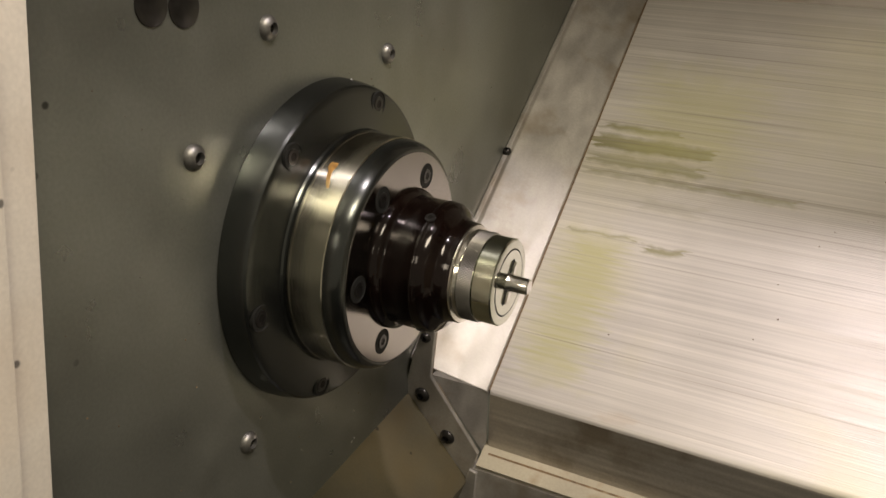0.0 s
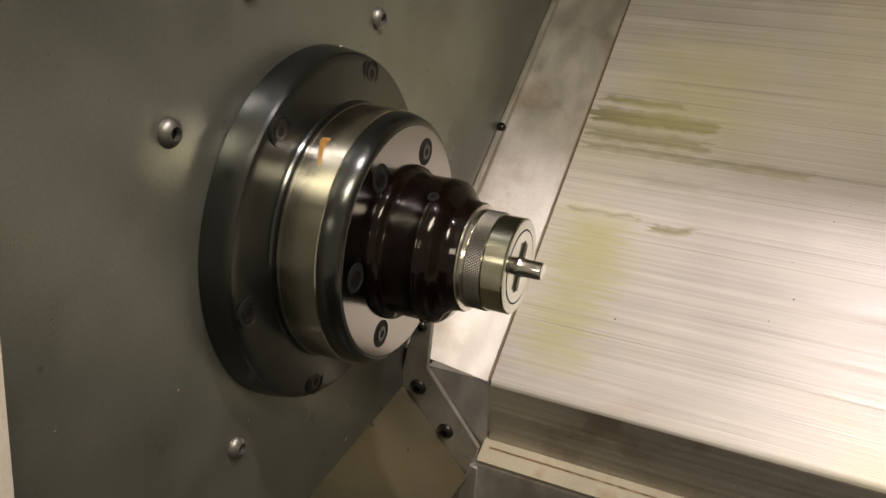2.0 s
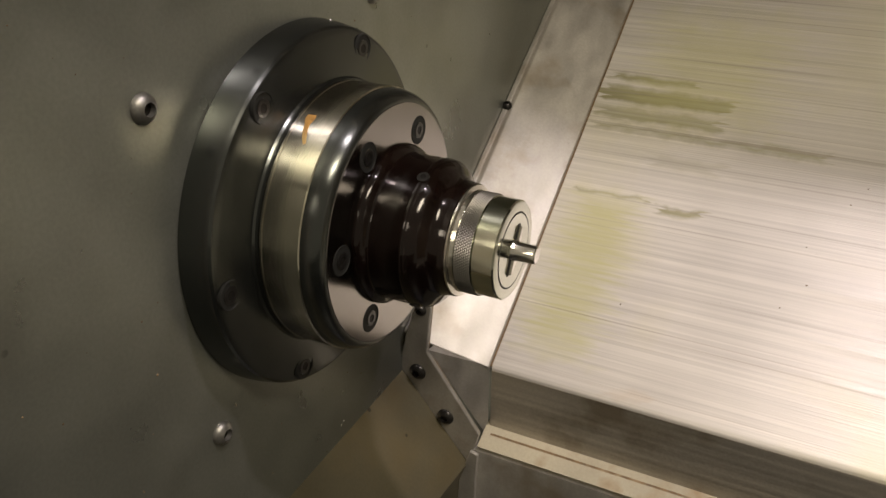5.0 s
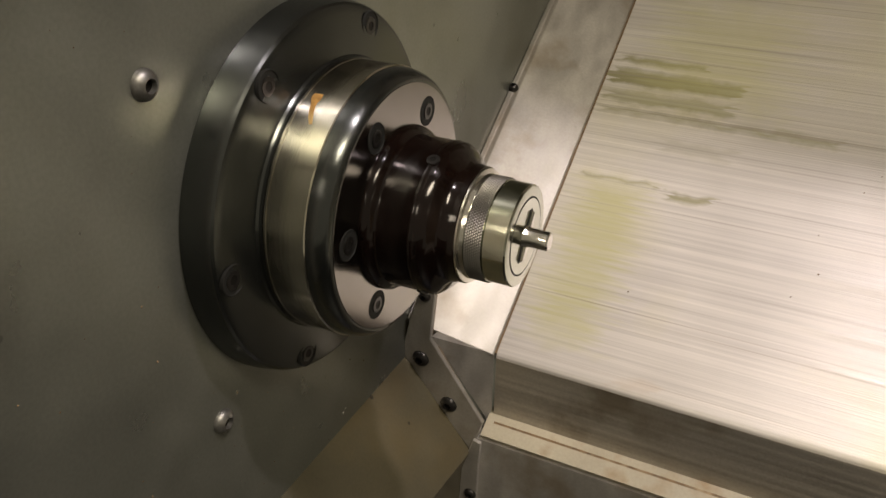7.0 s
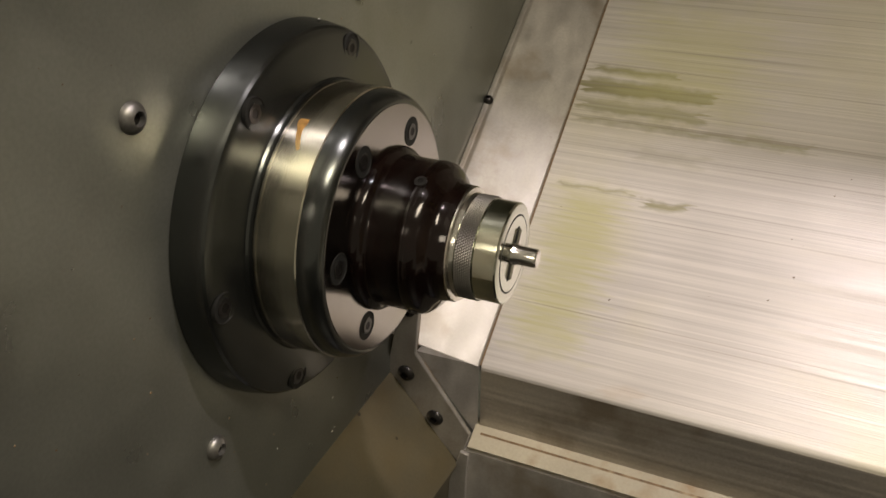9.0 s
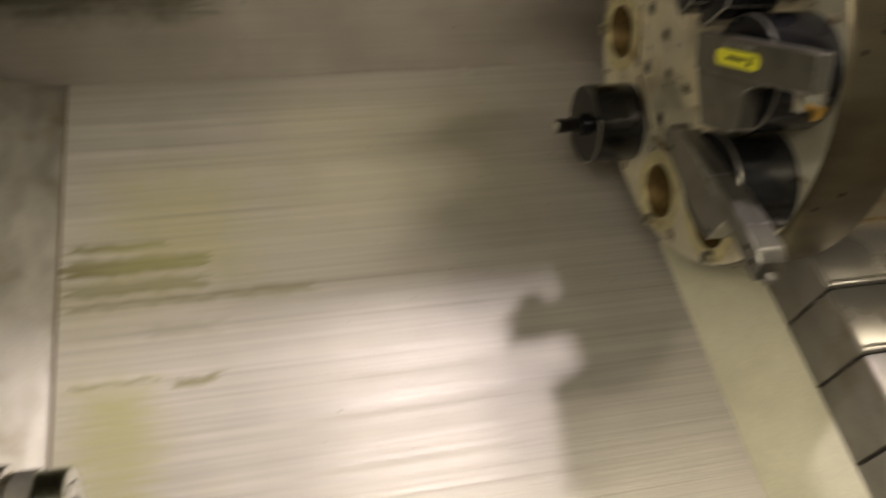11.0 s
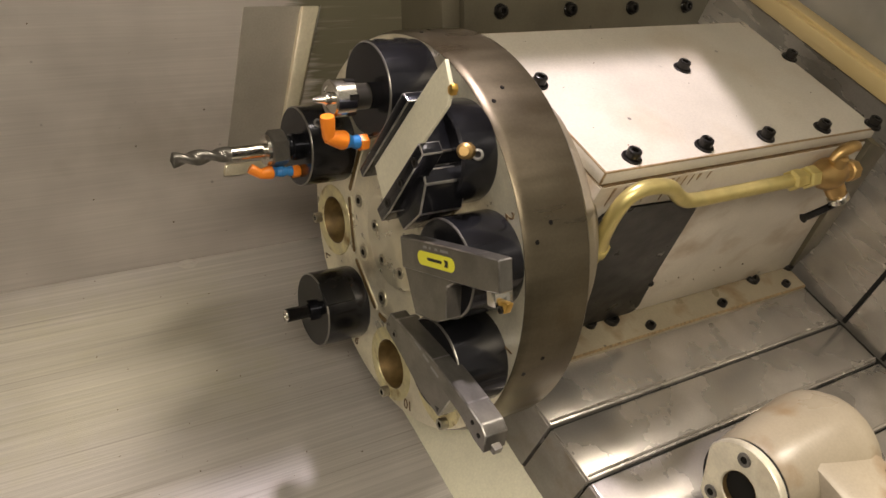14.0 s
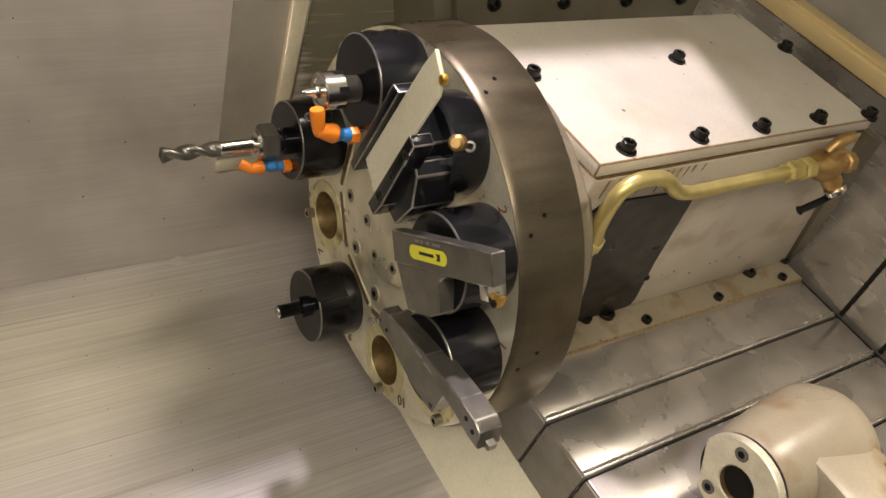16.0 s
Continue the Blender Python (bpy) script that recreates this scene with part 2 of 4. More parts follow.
def add_patches(mat, boxes, lines=0.0):
    """Soft streaky patches, on the panel dried coolant and oil: x0, x1, z0, z1, softness, colour, strength."""
    nt = mat.node_tree
    bsdf = nt.nodes["Principled BSDF"]
    col = bsdf.inputs["Base Color"].links[0].from_socket
    sep = nt.nodes.new("ShaderNodeSeparateXYZ")
    co = nt.nodes.new("ShaderNodeTexCoord").outputs["Object"]
    nt.links.new(co, sep.inputs[0])

    def calc(op, a, c, clamp=False):
        n = nt.nodes.new("ShaderNodeMath")
        n.operation, n.use_clamp = op, clamp
        for sock, v in zip(n.inputs, (a, c)):
            if isinstance(v, (int, float)):
                sock.default_value = v
            else:
                nt.links.new(v, sock)
        return n.outputs[0]

    def streak(scale, seed):
        mp = nt.nodes.new("ShaderNodeMapping")
        mp.inputs["Scale"].default_value = scale
        mp.inputs["Location"].default_value = (seed * 3.1, 0, seed * 1.7)
        nt.links.new(co, mp.inputs["Vector"])
        n = nt.nodes.new("ShaderNodeTexNoise")
        n.inputs["Scale"].default_value, n.inputs["Detail"].default_value = 1.0, 3
        nt.links.new(mp.outputs[0], n.inputs["Vector"])
        return n.outputs["Fac"]

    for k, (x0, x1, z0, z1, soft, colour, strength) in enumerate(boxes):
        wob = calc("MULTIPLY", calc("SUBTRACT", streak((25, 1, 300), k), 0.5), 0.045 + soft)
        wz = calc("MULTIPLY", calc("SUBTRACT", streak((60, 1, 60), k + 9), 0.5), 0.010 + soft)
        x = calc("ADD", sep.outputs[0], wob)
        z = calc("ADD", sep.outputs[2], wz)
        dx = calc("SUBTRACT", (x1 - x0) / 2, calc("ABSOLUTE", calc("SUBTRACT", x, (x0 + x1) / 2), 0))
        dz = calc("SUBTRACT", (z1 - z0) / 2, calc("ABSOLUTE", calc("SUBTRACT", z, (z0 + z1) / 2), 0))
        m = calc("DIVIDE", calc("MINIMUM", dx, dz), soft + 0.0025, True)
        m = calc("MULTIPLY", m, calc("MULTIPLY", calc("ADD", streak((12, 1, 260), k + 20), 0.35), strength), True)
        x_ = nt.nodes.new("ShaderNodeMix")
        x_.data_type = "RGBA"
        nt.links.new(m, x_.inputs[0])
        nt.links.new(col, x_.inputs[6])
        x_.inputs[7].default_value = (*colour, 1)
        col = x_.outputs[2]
    if lines:
        n = streak((2.2, 1, 420), 40)
        r = nt.nodes.new("ShaderNodeMapRange")
        for i, v in zip((1, 2, 3, 4), (0.60, 0.72, 0.0, lines)):
            r.inputs[i].default_value = v
        nt.links.new(n, r.inputs[0])
        x_ = nt.nodes.new("ShaderNodeMix")
        x_.data_type = "RGBA"
        nt.links.new(r.outputs[0], x_.inputs[0])
        nt.links.new(col, x_.inputs[6])
        x_.inputs[7].default_value = (0.28, 0.24, 0.20, 1)
        col = x_.outputs[2]
    nt.links.new(col, bsdf.inputs["Base Color"])


OIL, HAZE, RUST = (0.30, 0.28, 0.16), (0.52, 0.50, 0.24), (0.42, 0.27, 0.12)
add_patches(STAINLESS, [(0.0660, 0.136, 0.2785, 0.2890, 0.0022, OIL, 1.05), (0.0655, 0.172, 0.2560, 0.2755, 0.0022, OIL, 1.1), (0.0650, 0.172, 0.2380, 0.2540, 0.0022, OIL, 0.75),
                       (0.0650, 0.250, 0.2250, 0.2375, 0.0040, OIL, 0.75), (0.0720, 0.133, 0.1650, 0.1705, 0.0016, OIL, 1.0), (0.1380, 0.1740, 0.1580, 0.1680, 0.0016, OIL, 1.0),
                       (0.1200, 0.1800, 0.1950, 0.2150, 0.0040, OIL, 0.25), (0.0750, 0.220, 0.2300, 0.3800, 0.0420, HAZE, 0.55), (0.0700, 0.135, 0.0200, 0.1750, 0.0200, HAZE, 0.7),
                       (0.1400, 0.1800, 0.0060, 0.0180, 0.0060, RUST, 0.35), (0.2000, 0.4600, 0.2600, 0.4600, 0.0500, HAZE, 0.25)], 0.52)
# Back wall: soft darker patches at its left end and right of the cover.
add_patches(BACK, [(-0.05, 0.192, 0.118, 0.50, 0.022, (0.15, 0.15, 0.105), 1.0), (0.545, 0.72, 0.15, 0.60, 0.030, (0.20, 0.185, 0.125), 1.3)])

# ---- builders ----
def thing(name, at, label, category, group="", frame_=None, kind=""):
    """An empty at a point of the bed frame (or of frame_), which carries the parts."""
    ob = new(name)
    ob.empty_display_size = 0.02
    ob.matrix_basis = (T if frame_ is None else frame_) @ Matrix.Translation(at)
    return tagged(ob, label, category, group, kind)


def world_of(ob):
    return ob.matrix_basis if ob.parent is None else world_of(ob.parent) @ ob.matrix_basis


def smooth(me, angle=35):
    for p in me.polygons:
        p.use_smooth = True
    me.set_sharp_from_angle(angle=radians(angle))


def part(name, bm, mat, parent, label="", frame_=None, angle=35):
    """Links a bmesh given in the bed frame (or frame_) as one mesh under a thing or part."""
    m = world_of(parent).inverted() @ (T if frame_ is None else frame_)
    bm.transform(m)
    bmesh.ops.recalc_face_normals(bm, faces=bm.faces)
    me = bpy.data.meshes.new(name)
    bm.to_mesh(me)
    bm.free()
    me.materials.append(mat)
    if mat in (BLACK, SHANK):
        me.materials.append(EDGE)
    if name in ("lid", "foot"):
        me.materials.append(DRIP)
    smooth(me, angle)
    ob = new(name, me)
    ob.parent = parent
    return tagged(ob, label)


def setting(name, bm, mat, label, category, frame_=None, kind="structure"):
    bmesh.ops.recalc_face_normals(bm, faces=bm.faces)
    me = bpy.data.meshes.new(name)
    bm.to_mesh(me)
    bm.free()
    me.materials.append(mat)
    smooth(me, 30)
    ob = new(name, me)
    ob.matrix_basis = T if frame_ is None else frame_
    return tagged(ob, label, category, kind=kind)


def join(*bms):
    out = bms[0]
    for b in bms[1:]:
        me = bpy.data.meshes.new("tmp")
        b.to_mesh(me)
        b.free()
        out.from_mesh(me)
        bpy.data.meshes.remove(me)
    return out


def box(x0, x1, y0, y1, z0, z1, bevel=0.0, seg=2):
    bm = bmesh.new()
    bmesh.ops.create_cube(bm, size=1)
    bmesh.ops.scale(bm, vec=(x1 - x0, y1 - y0, z1 - z0), verts=bm.verts)
    bmesh.ops.translate(bm, vec=((x0 + x1) / 2, (y0 + y1) / 2, (z0 + z1) / 2), verts=bm.verts)
    if bevel:
        for f in bmesh.ops.bevel(bm, geom=list(bm.edges), offset=bevel, segments=seg, affect="EDGES", profile=0.5)["faces"]:
            f.material_index = 1
    return bm


def prism(points, depth, m=W, bevel=0.0, seg=2):
    """A polygon in the xy plane, pushed depth along +z, then posed by m."""
    bm = bmesh.new()
    f = bm.faces.new([bm.verts.new((p[0], p[1], 0)) for p in points])
    r = bmesh.ops.extrude_face_region(bm, geom=[f])
    bmesh.ops.translate(bm, vec=(0, 0, depth), verts=[v for v in r["geom"] if isinstance(v, bmesh.types.BMVert)])
    if bevel:
        for f in bmesh.ops.bevel(bm, geom=list(bm.edges), offset=bevel, segments=seg, affect="EDGES", profile=0.5)["faces"]:
            f.material_index = 1
    bm.transform(m)
    return bm


YZ = Matrix(((0, 0, 1, 0), (1, 0, 0, 0), (0, 1, 0, 0), (0, 0, 0, 1)))   # xy of a prism to yz, depth along x
XZ = Matrix(((1, 0, 0, 0), (0, 0, -1, 0), (0, 1, 0, 0), (0, 0, 0, 1)))  # xy of a prism to xz, depth along -y


def turned(profile, n=64, m=W):
    """A body of revolution about x from (x, r) pairs; closed where r is 0."""
    bm = bmesh.new()
    rings = []
    for x, r in profile:
        if r < 1e-6:
            rings.append([bm.verts.new((x, 0, 0))])
        else:
            rings.append([bm.verts.new((x, r * math.sin(2 * math.pi * i / n), r * math.cos(2 * math.pi * i / n))) for i in range(n)])
    for a, b in zip(rings, rings[1:]):
        for i in range(n):
            j = (i + 1) % n
            if len(a) == 1 and len(b) == 1:
                continue
            if len(a) == 1:
                bm.faces.new((a[0], b[i], b[j]))
            elif len(b) == 1:
                bm.faces.new((a[i], a[j], b[0]))
            else:
                bm.faces.new((a[i], a[j], b[j], b[i]))
    bm.transform(m)
    return bm


def tube(path, radius, n=16):
    """A round bar along a list of points."""
    bm = bmesh.new()
    pts = [Vector(p) for p in path]
    rings, up = [], None
    for i, p in enumerate(pts):
        d = (pts[min(i + 1, len(pts) - 1)] - pts[max(i - 1, 0)]).normalized()
        side = d.orthogonal() if up is None else (up - d * up.dot(d))
        side.normalize()
        up = side
        o = d.cross(side)
        r = radius[i] if isinstance(radius, (list, tuple)) else radius
        rings.append([bm.verts.new(p + (side * math.cos(2 * math.pi * k / n) + o * math.sin(2 * math.pi * k / n)) * r) for k in range(n)])
    for a, b in zip(rings, rings[1:]):
        for k in range(n):
            bm.faces.new((a[k], a[(k + 1) % n], b[(k + 1) % n], b[k]))
    bm.faces.new(rings[0])
    bm.faces.new(list(reversed(rings[-1])))
    return bm


def curve_points(ctrl, n=8):
    """A smooth line through control points."""
    c = [Vector(p) for p in ctrl]
    c = [c[0] * 2 - c[1]] + c + [c[-1] * 2 - c[-2]]
    out = []
    for i in range(1, len(c) - 2):
        for k in range(n):
            t = k / n
            a, b, d, e = c[i - 1:i + 3]
            out.append(0.5 * (2 * b + (d - a) * t + (2 * a - 5 * b + 4 * d - e) * t * t + (3 * b - a - 3 * d + e) * t ** 3))
    out.append(c[-2])
    return out


def facing(at, axis):
    """A pose at a point whose local x looks along axis."""
    return Matrix.Translation(at) @ Vector(axis).to_track_quat("X", "Z").to_matrix().to_4x4()


SCREWS = {}


def screw(parent, at, axis, r, h, mat, name="screw", dome=False, label="", washer=0.0, frame_=None):
    """A socket head screw, standing out along axis, of the bed frame (or frame_)."""
    key = (round(r, 5), round(h, 5), mat.name, dome, washer)
    if key not in SCREWS:
        hx = r * (0.42 if dome else 0.52)
        if dome:
            prof = [(-0.001, r), (0.0, r), (h * 0.35, r * 0.95), (h * 0.7, r * 0.78), (h * 0.93, r * 0.55), (h, hx * 1.08), (h * 0.4, hx), (h * 0.4, 0)]
        else:
            prof = [(-0.001, r), (h * 0.86, r), (h * 0.96, r * 0.95), (h, r * 0.86), (h, hx * 1.12), (h * 0.94, hx), (h * 0.35, hx), (h * 0.35, 0)]
        if washer:
            prof = [(-0.001, washer), (0.0012, washer), (0.0016, washer * 0.95), (0.0016, r)] + prof[1:]
        bm = turned(prof, 18)
        bmesh.ops.recalc_face_normals(bm, faces=bm.faces)
        me = bpy.data.meshes.new(name)
        bm.to_mesh(me)
        bm.free()
        me.materials.append(mat)
        me.materials.append(DARKHOLE)
        for p in me.polygons:
            c = p.center
            if math.hypot(c.y, c.z) < hx * 1.02 and c.x < h * 0.97:
                p.material_index = 1
        smooth(me, 30)
        SCREWS[key] = me
    ob = new(name, SCREWS[key])
    ob.parent = parent
    ob.matrix_basis = world_of(parent).inverted() @ (T if frame_ is None else frame_) @ facing(at, axis)
    return tagged(ob, label)


# ---- the enclosure ----
def strip_yz(points, x0, x1):
    """A profile in world yz, run along x."""
    return prism(points, x1 - x0, Matrix.Translation((x0, 0, 0)) @ YZ)


# headstock wall: front edge leans back
wall = setting("wall_headstock", prism([(-0.350, -0.62), (0.53, -0.62), (0.53, 0.56), (-0.103, 0.56)], 0.03, Matrix.Translation((-0.03, 0, 0)) @ YZ, 0.001, 1),
               WALL, "grey-green painted steel headstock wall, oily and speckled", "wall", W)
for y, z in ((-0.0999, 0.0886), (0.0826, 0.0966), (-0.0912, -0.0911), (-0.0346, 0.1367)):
    screw(wall, (0, y, z), (1, 0, 0), 0.0068, 0.0042, SCREW_GREY, "button_head_screw", True, frame_=W)
for y, z in ((-0.111, 0.162), (-0.0918, 0.1577)):
    part("hole_plug", turned([(-0.001, 0.0095), (0.0006, 0.0095), (0.0009, 0.009), (0.0009, 0)], 28, Matrix.Translation((0, y, z))), SCREW, wall, "dark flush plug", W)

bm = join(prism([(-0.348, -0.62), (-0.101, 0.56), (-0.25, 0.56), (-0.50, -0.62)], 0.045, Matrix.Translation((-0.03, 0, 0)) @ YZ, 0.002),
          prism([(-0.368, -0.62), (-0.121, 0.56), (-0.25, 0.56), (-0.50, -0.62)], 0.010, Matrix.Translation((0.013, 0, 0)) @ YZ, 0.0015))
setting("door_jamb", bm, CREAM, "cream painted door jamb with rust-brown specks", "door jamb", W)

# slanted panel, with its lip, in one folded sheet
PY = 0.2047
panel = setting("slanted_panel", prism([(PY + 0.006 - 0.006 * math.cos(radians(a)), 0.0095 - 0.006 * math.sin(radians(a))) for a in (58, 48, 38, 29, 19, 10, 0)] + [(PY, 0.4614), (PY + 0.012, 0.4614), (PY + 0.012, 0.0044)], 0.5, Matrix.Translation((0.063, 0, 0)) @ YZ),
                STAINLESS, "brushed stainless slanted back panel with dried coolant stains", "panel")
setting("panel_lip", strip_yz([(0.1136, -0.1736), (0.126, -0.1736), (0.124, -0.2365), (0.1116, -0.2365)], 0.063, 0.62), LIP, "folded stainless lip below the slanted panel", "panel", W)
setting("ledge", join(strip_yz([(0.1116, -0.2240), (0.125, -0.2225), (0.125, -0.232), (0.097, -0.236), (0.095, -0.232)], 0.06, 0.62)), LEDGE, "cream ledge with a line of brown grime", "ledge", W)
setting("ledge_grime", strip_yz([(0.1050, -0.2273), (0.1066, -0.2260), (0.1068, -0.2285), (0.1050, -0.2300)], 0.066, 0.62), LEDGE_DIRT, "brown grime along the ledge", "dirt", W)
setting("apron", strip_yz([(0.095, -0.2365), (0.12, -0.2365), (0.12, -0.62), (0.085, -0.62)], 0.056, 1.1), TRIM_STEEL, "dull steel apron below the ledge", "panel", W)

# chip chute at the foot of the headstock wall
near = [(-0.001, -0.1715), (0.002, -0.1725), (0.020, -0.2280), (0.032, -0.2650), (0.055, -0.3300), (0.160, -0.62), (-0.001, -0.62)]
far = [(-0.001, -0.1790), (0.004, -0.1840), (0.0530, -0.2500), (0.0465, -0.2690), (0.0420, -0.3400), (0.060, -0.62), (-0.001, -0.62)]
bm = bmesh.new()
rows = [[bm.verts.new((a[0] + (b[0] - a[0]) * u, -0.50 + 0.5935 * u, a[1] + (b[1] - a[1]) * u)) for a, b in zip(near, far)] for u in (0.0, 0.5, 0.8, 0.9, 1.0)]
for a, b in zip(rows, rows[1:]):
    for k in range(7):
        bm.faces.new((a[k], a[(k + 1) % 7], b[(k + 1) % 7], b[k]))
bm.faces.new(rows[0])
bm.faces.new(list(reversed(rows[-1])))
setting("chute", bm, CHUTE, "oily olive sheet metal chute below the spindle, darkened for the chuck's shade", "chute", W)
setting("chute_end", prism([(0.0, -0.184), (0.0535, -0.249), (0.046, -0.27), (0.040, -0.62), (0.0, -0.62)], 0.004, Matrix.Translation((0, 0.1030, 0)) @ XZ), CHUTE, "oily shade-darkened sheet metal behind the corner bracket", "panel", W)

# corner strip between wall and panel
cs = setting("corner_strip", prism([(0.0055, 0.1830), (0.0613, 0.2037), (0.0613, 0.212), (0.0, 0.212), (0.0, 0.1775), (0.0045, 0.1775)], 0.452, Matrix.Translation((0, 0, 0.0045)), 0.0008, 1),
             TRIM_STEEL, "folded stainless corner strip between wall and panel", "trim")
setting("panel_joint", box(0.0614, 0.0630, 0.2052, 0.2075, 0.007, 0.46), GRIME, "dark grimy joint along the panel edge", "trim")
screw(cs, (0.0028, 0.1775, 0.2161), (0, -1, 0), 0.0042, 0.003, SCREW, dome=True)
screw(cs, (0.0468, 0.2010, 0.0080), (0, -1, 0), 0.0022, 0.0015, SCREW, dome=True)

# bracket at the foot of the strip
br = thing("corner_bracket", (0.02, 0.1, -0.2), "bent steel corner bracket screwed at the foot of the strip", "bracket", frame_=W)
part("seal", prism([(-0.0052, -0.1812), (0.0033, -0.1455), (0.0130, -0.117), (0.026, -0.110), (0.0205, -0.158), (0.060, -0.2195), (0.0528, -0.2525)], 0.001, Matrix.Translation((0, 0.0985, 0)) @ XZ), GRIME, br, "dark grimy joint", W)
part("plate", prism([(-0.004, -0.181), (0.0045, -0.1455), (0.014, -0.118), (0.026, -0.110), (0.0205, -0.158), (0.062, -0.2195), (0.0535, -0.251)], 0.004, Matrix.Translation((0, 0.098, 0)) @ XZ, 0.0006, 1), TRIM_STEEL, br, frame_=W)
bm = bmesh.new()
a, b_, c_, d_ = (bm.verts.new(v) for v in ((0.0205, 0.0965, -0.157), (0.0613, 0.1136, -0.1703), (0.0611, 0.1116, -0.2355), (0.021, 0.1075, -0.1585)))
for f in ((a, b_, c_), (a, d_, b_), (b_, d_, c_), (a, c_, d_)):
    bm.faces.new(f)
part("gusset", bm, TRIM_STEEL, br, frame_=W)
for x, z, r in ((0.0127, -0.1774, 0.0066), (0.0348, -0.2119, 0.0066), (0.0172, -0.122, 0.0045)):
    screw(br, (x, 0.094, z), (0, -1, 0), r, 0.0035, SCREW, "button_head_screw", True, frame_=W)
fl = thing("edge_flange", (0.052, 0.095, -0.3), "narrow steel edge flange with a black screw", "trim", frame_=W)
part("plate", prism([(0.0555, -0.236), (0.062, -0.2375), (0.060, -0.262), (0.0565, -0.36), (0.040, -0.36), (0.0465, -0.2675)], 0.003, Matrix.Translation((0, 0.0945, 0)) @ XZ, 0.0005, 1), TRIM_STEEL, fl, frame_=W)
screw(fl, (0.0539, 0.0915, -0.2917), (0, -1, 0), 0.005, 0.003, SCREW, "button_head_screw", True, frame_=W)

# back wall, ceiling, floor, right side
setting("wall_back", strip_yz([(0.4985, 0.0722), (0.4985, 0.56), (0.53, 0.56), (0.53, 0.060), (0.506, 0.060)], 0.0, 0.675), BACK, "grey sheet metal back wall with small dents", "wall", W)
fr = thing("access_cover", (0.51, 0.4985, 0.15), "dull steel access cover with a pale raised rim", "access cover", frame_=W)
part("cover", prism([(0.4660, 0.1500), (0.5200, 0.1500), (0.5600, 0.3070), (0.5005, 0.3070)], 0.0016, Matrix.Translation((0, 0.4983, 0)) @ XZ, 0.0004, 1), BACK_COVER, fr, frame_=W)
part("side_rim", prism([(0.5162, 0.1490), (0.5278, 0.1487), (0.5773, 0.3065), (0.5585, 0.3065)], 0.0070, Matrix.Translation((0, 0.4983, 0)) @ XZ, 0.0020), COVER_RIM, fr, "pale worn raised rim", W)
part("bottom_rim", prism([(0.4641, 0.1484), (0.5180, 0.1487), (0.5205, 0.1600), (0.4668, 0.1600)], 0.0060, Matrix.Translation((0, 0.4983, 0)) @ XZ, 0.0020), COVER_RIM, fr, "pale worn raised rim", W)
part("rim_edge", prism([(0.5279, 0.1487), (0.5286, 0.1487), (0.5781, 0.3065), (0.5774, 0.3065)], 0.0074, Matrix.Translation((0, 0.4983, 0)) @ XZ), GLINT, fr, "bright chipped edge", W)
# Unseen roof: outline cut to cast the shade lines, cream to bounce light.
setting("ceiling", prism([(-0.03, 0.1205), (0.665, 0.1205), (0.600, 0.0), (0.600, -0.20), (1.30, -0.20), (1.30, 0.53), (-0.03, 0.53)], 0.03, Matrix.Translation((0, 0, 0.56))), CREAM, "unseen cream roof, added and cut to shape the light inside", "ceiling", W)
setting("floor", box(-0.03, 1.3, -0.9, 0.53, -0.66, -0.62), BLACK_DULL, "dark oily chip tray below the spindle", "floor", W)
# Unseen panel behind the camera, added to keep low light out.
setting("wall_front", box(-0.03, 1.3, -0.93, -0.9, -0.66, -0.15), WALL, "unseen grey front panel, added to close off low light", "wall", W)

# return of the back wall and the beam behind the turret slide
# Return and beam: the dark sheet colour includes the shade behind the turret.
setting("wall_return", join(box(0.675, 0.697, 0.42, 0.53, -0.1, 0.56, 0.002)), DARKSHEET, "sheet metal return of the back wall, shade in its dark colour", "wall", W)
beam = setting("beam_cover", strip_yz([(0.413, 0.272), (0.413, 0.56), (0.44, 0.56), (0.44, 0.272)], 0.697, 1.3), DARKSHEET, "sheet metal cover with a row of screws, shade in its dark colour", "panel", W)
for x in (0.7415, 0.835, 0.9274, 1.0166, 1.1122):
    screw(beam, (x, 0.413, 0.2957), (0, -1, 0), 0.0062, 0.007, SCREW, "socket_head_screw", washer=0.008, frame_=W)
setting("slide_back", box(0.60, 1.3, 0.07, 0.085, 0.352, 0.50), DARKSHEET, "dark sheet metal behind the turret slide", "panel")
side = setting("wall_right", box(0.988, 1.003, -0.095, 0.20, -0.40, 0.46, 0.001, 1), COVER, "scraped stainless right side wall", "wall")
for z in (0.1230, 0.0710, 0.0125):
    part("joint", box(0.9862, 0.9884, -0.075, 0.105, z - 0.0022, z + 0.0022), DARKGAP, side, "dark joint")
setting("side_rail", join(box(0.985, 1.022, -0.112, -0.095, -0.40, 0.46, 0.002), box(0.991, 1.000, -0.1155, -0.112, -0.40, 0.46, 0.001)), RAILPAINT, "yellowed cream rail along the side wall", "rail")
setting("window_side", box(1.03, 1.036, -0.60, -0.09, -0.40, 0.46), GLASS, "scratched grey side window", "window")

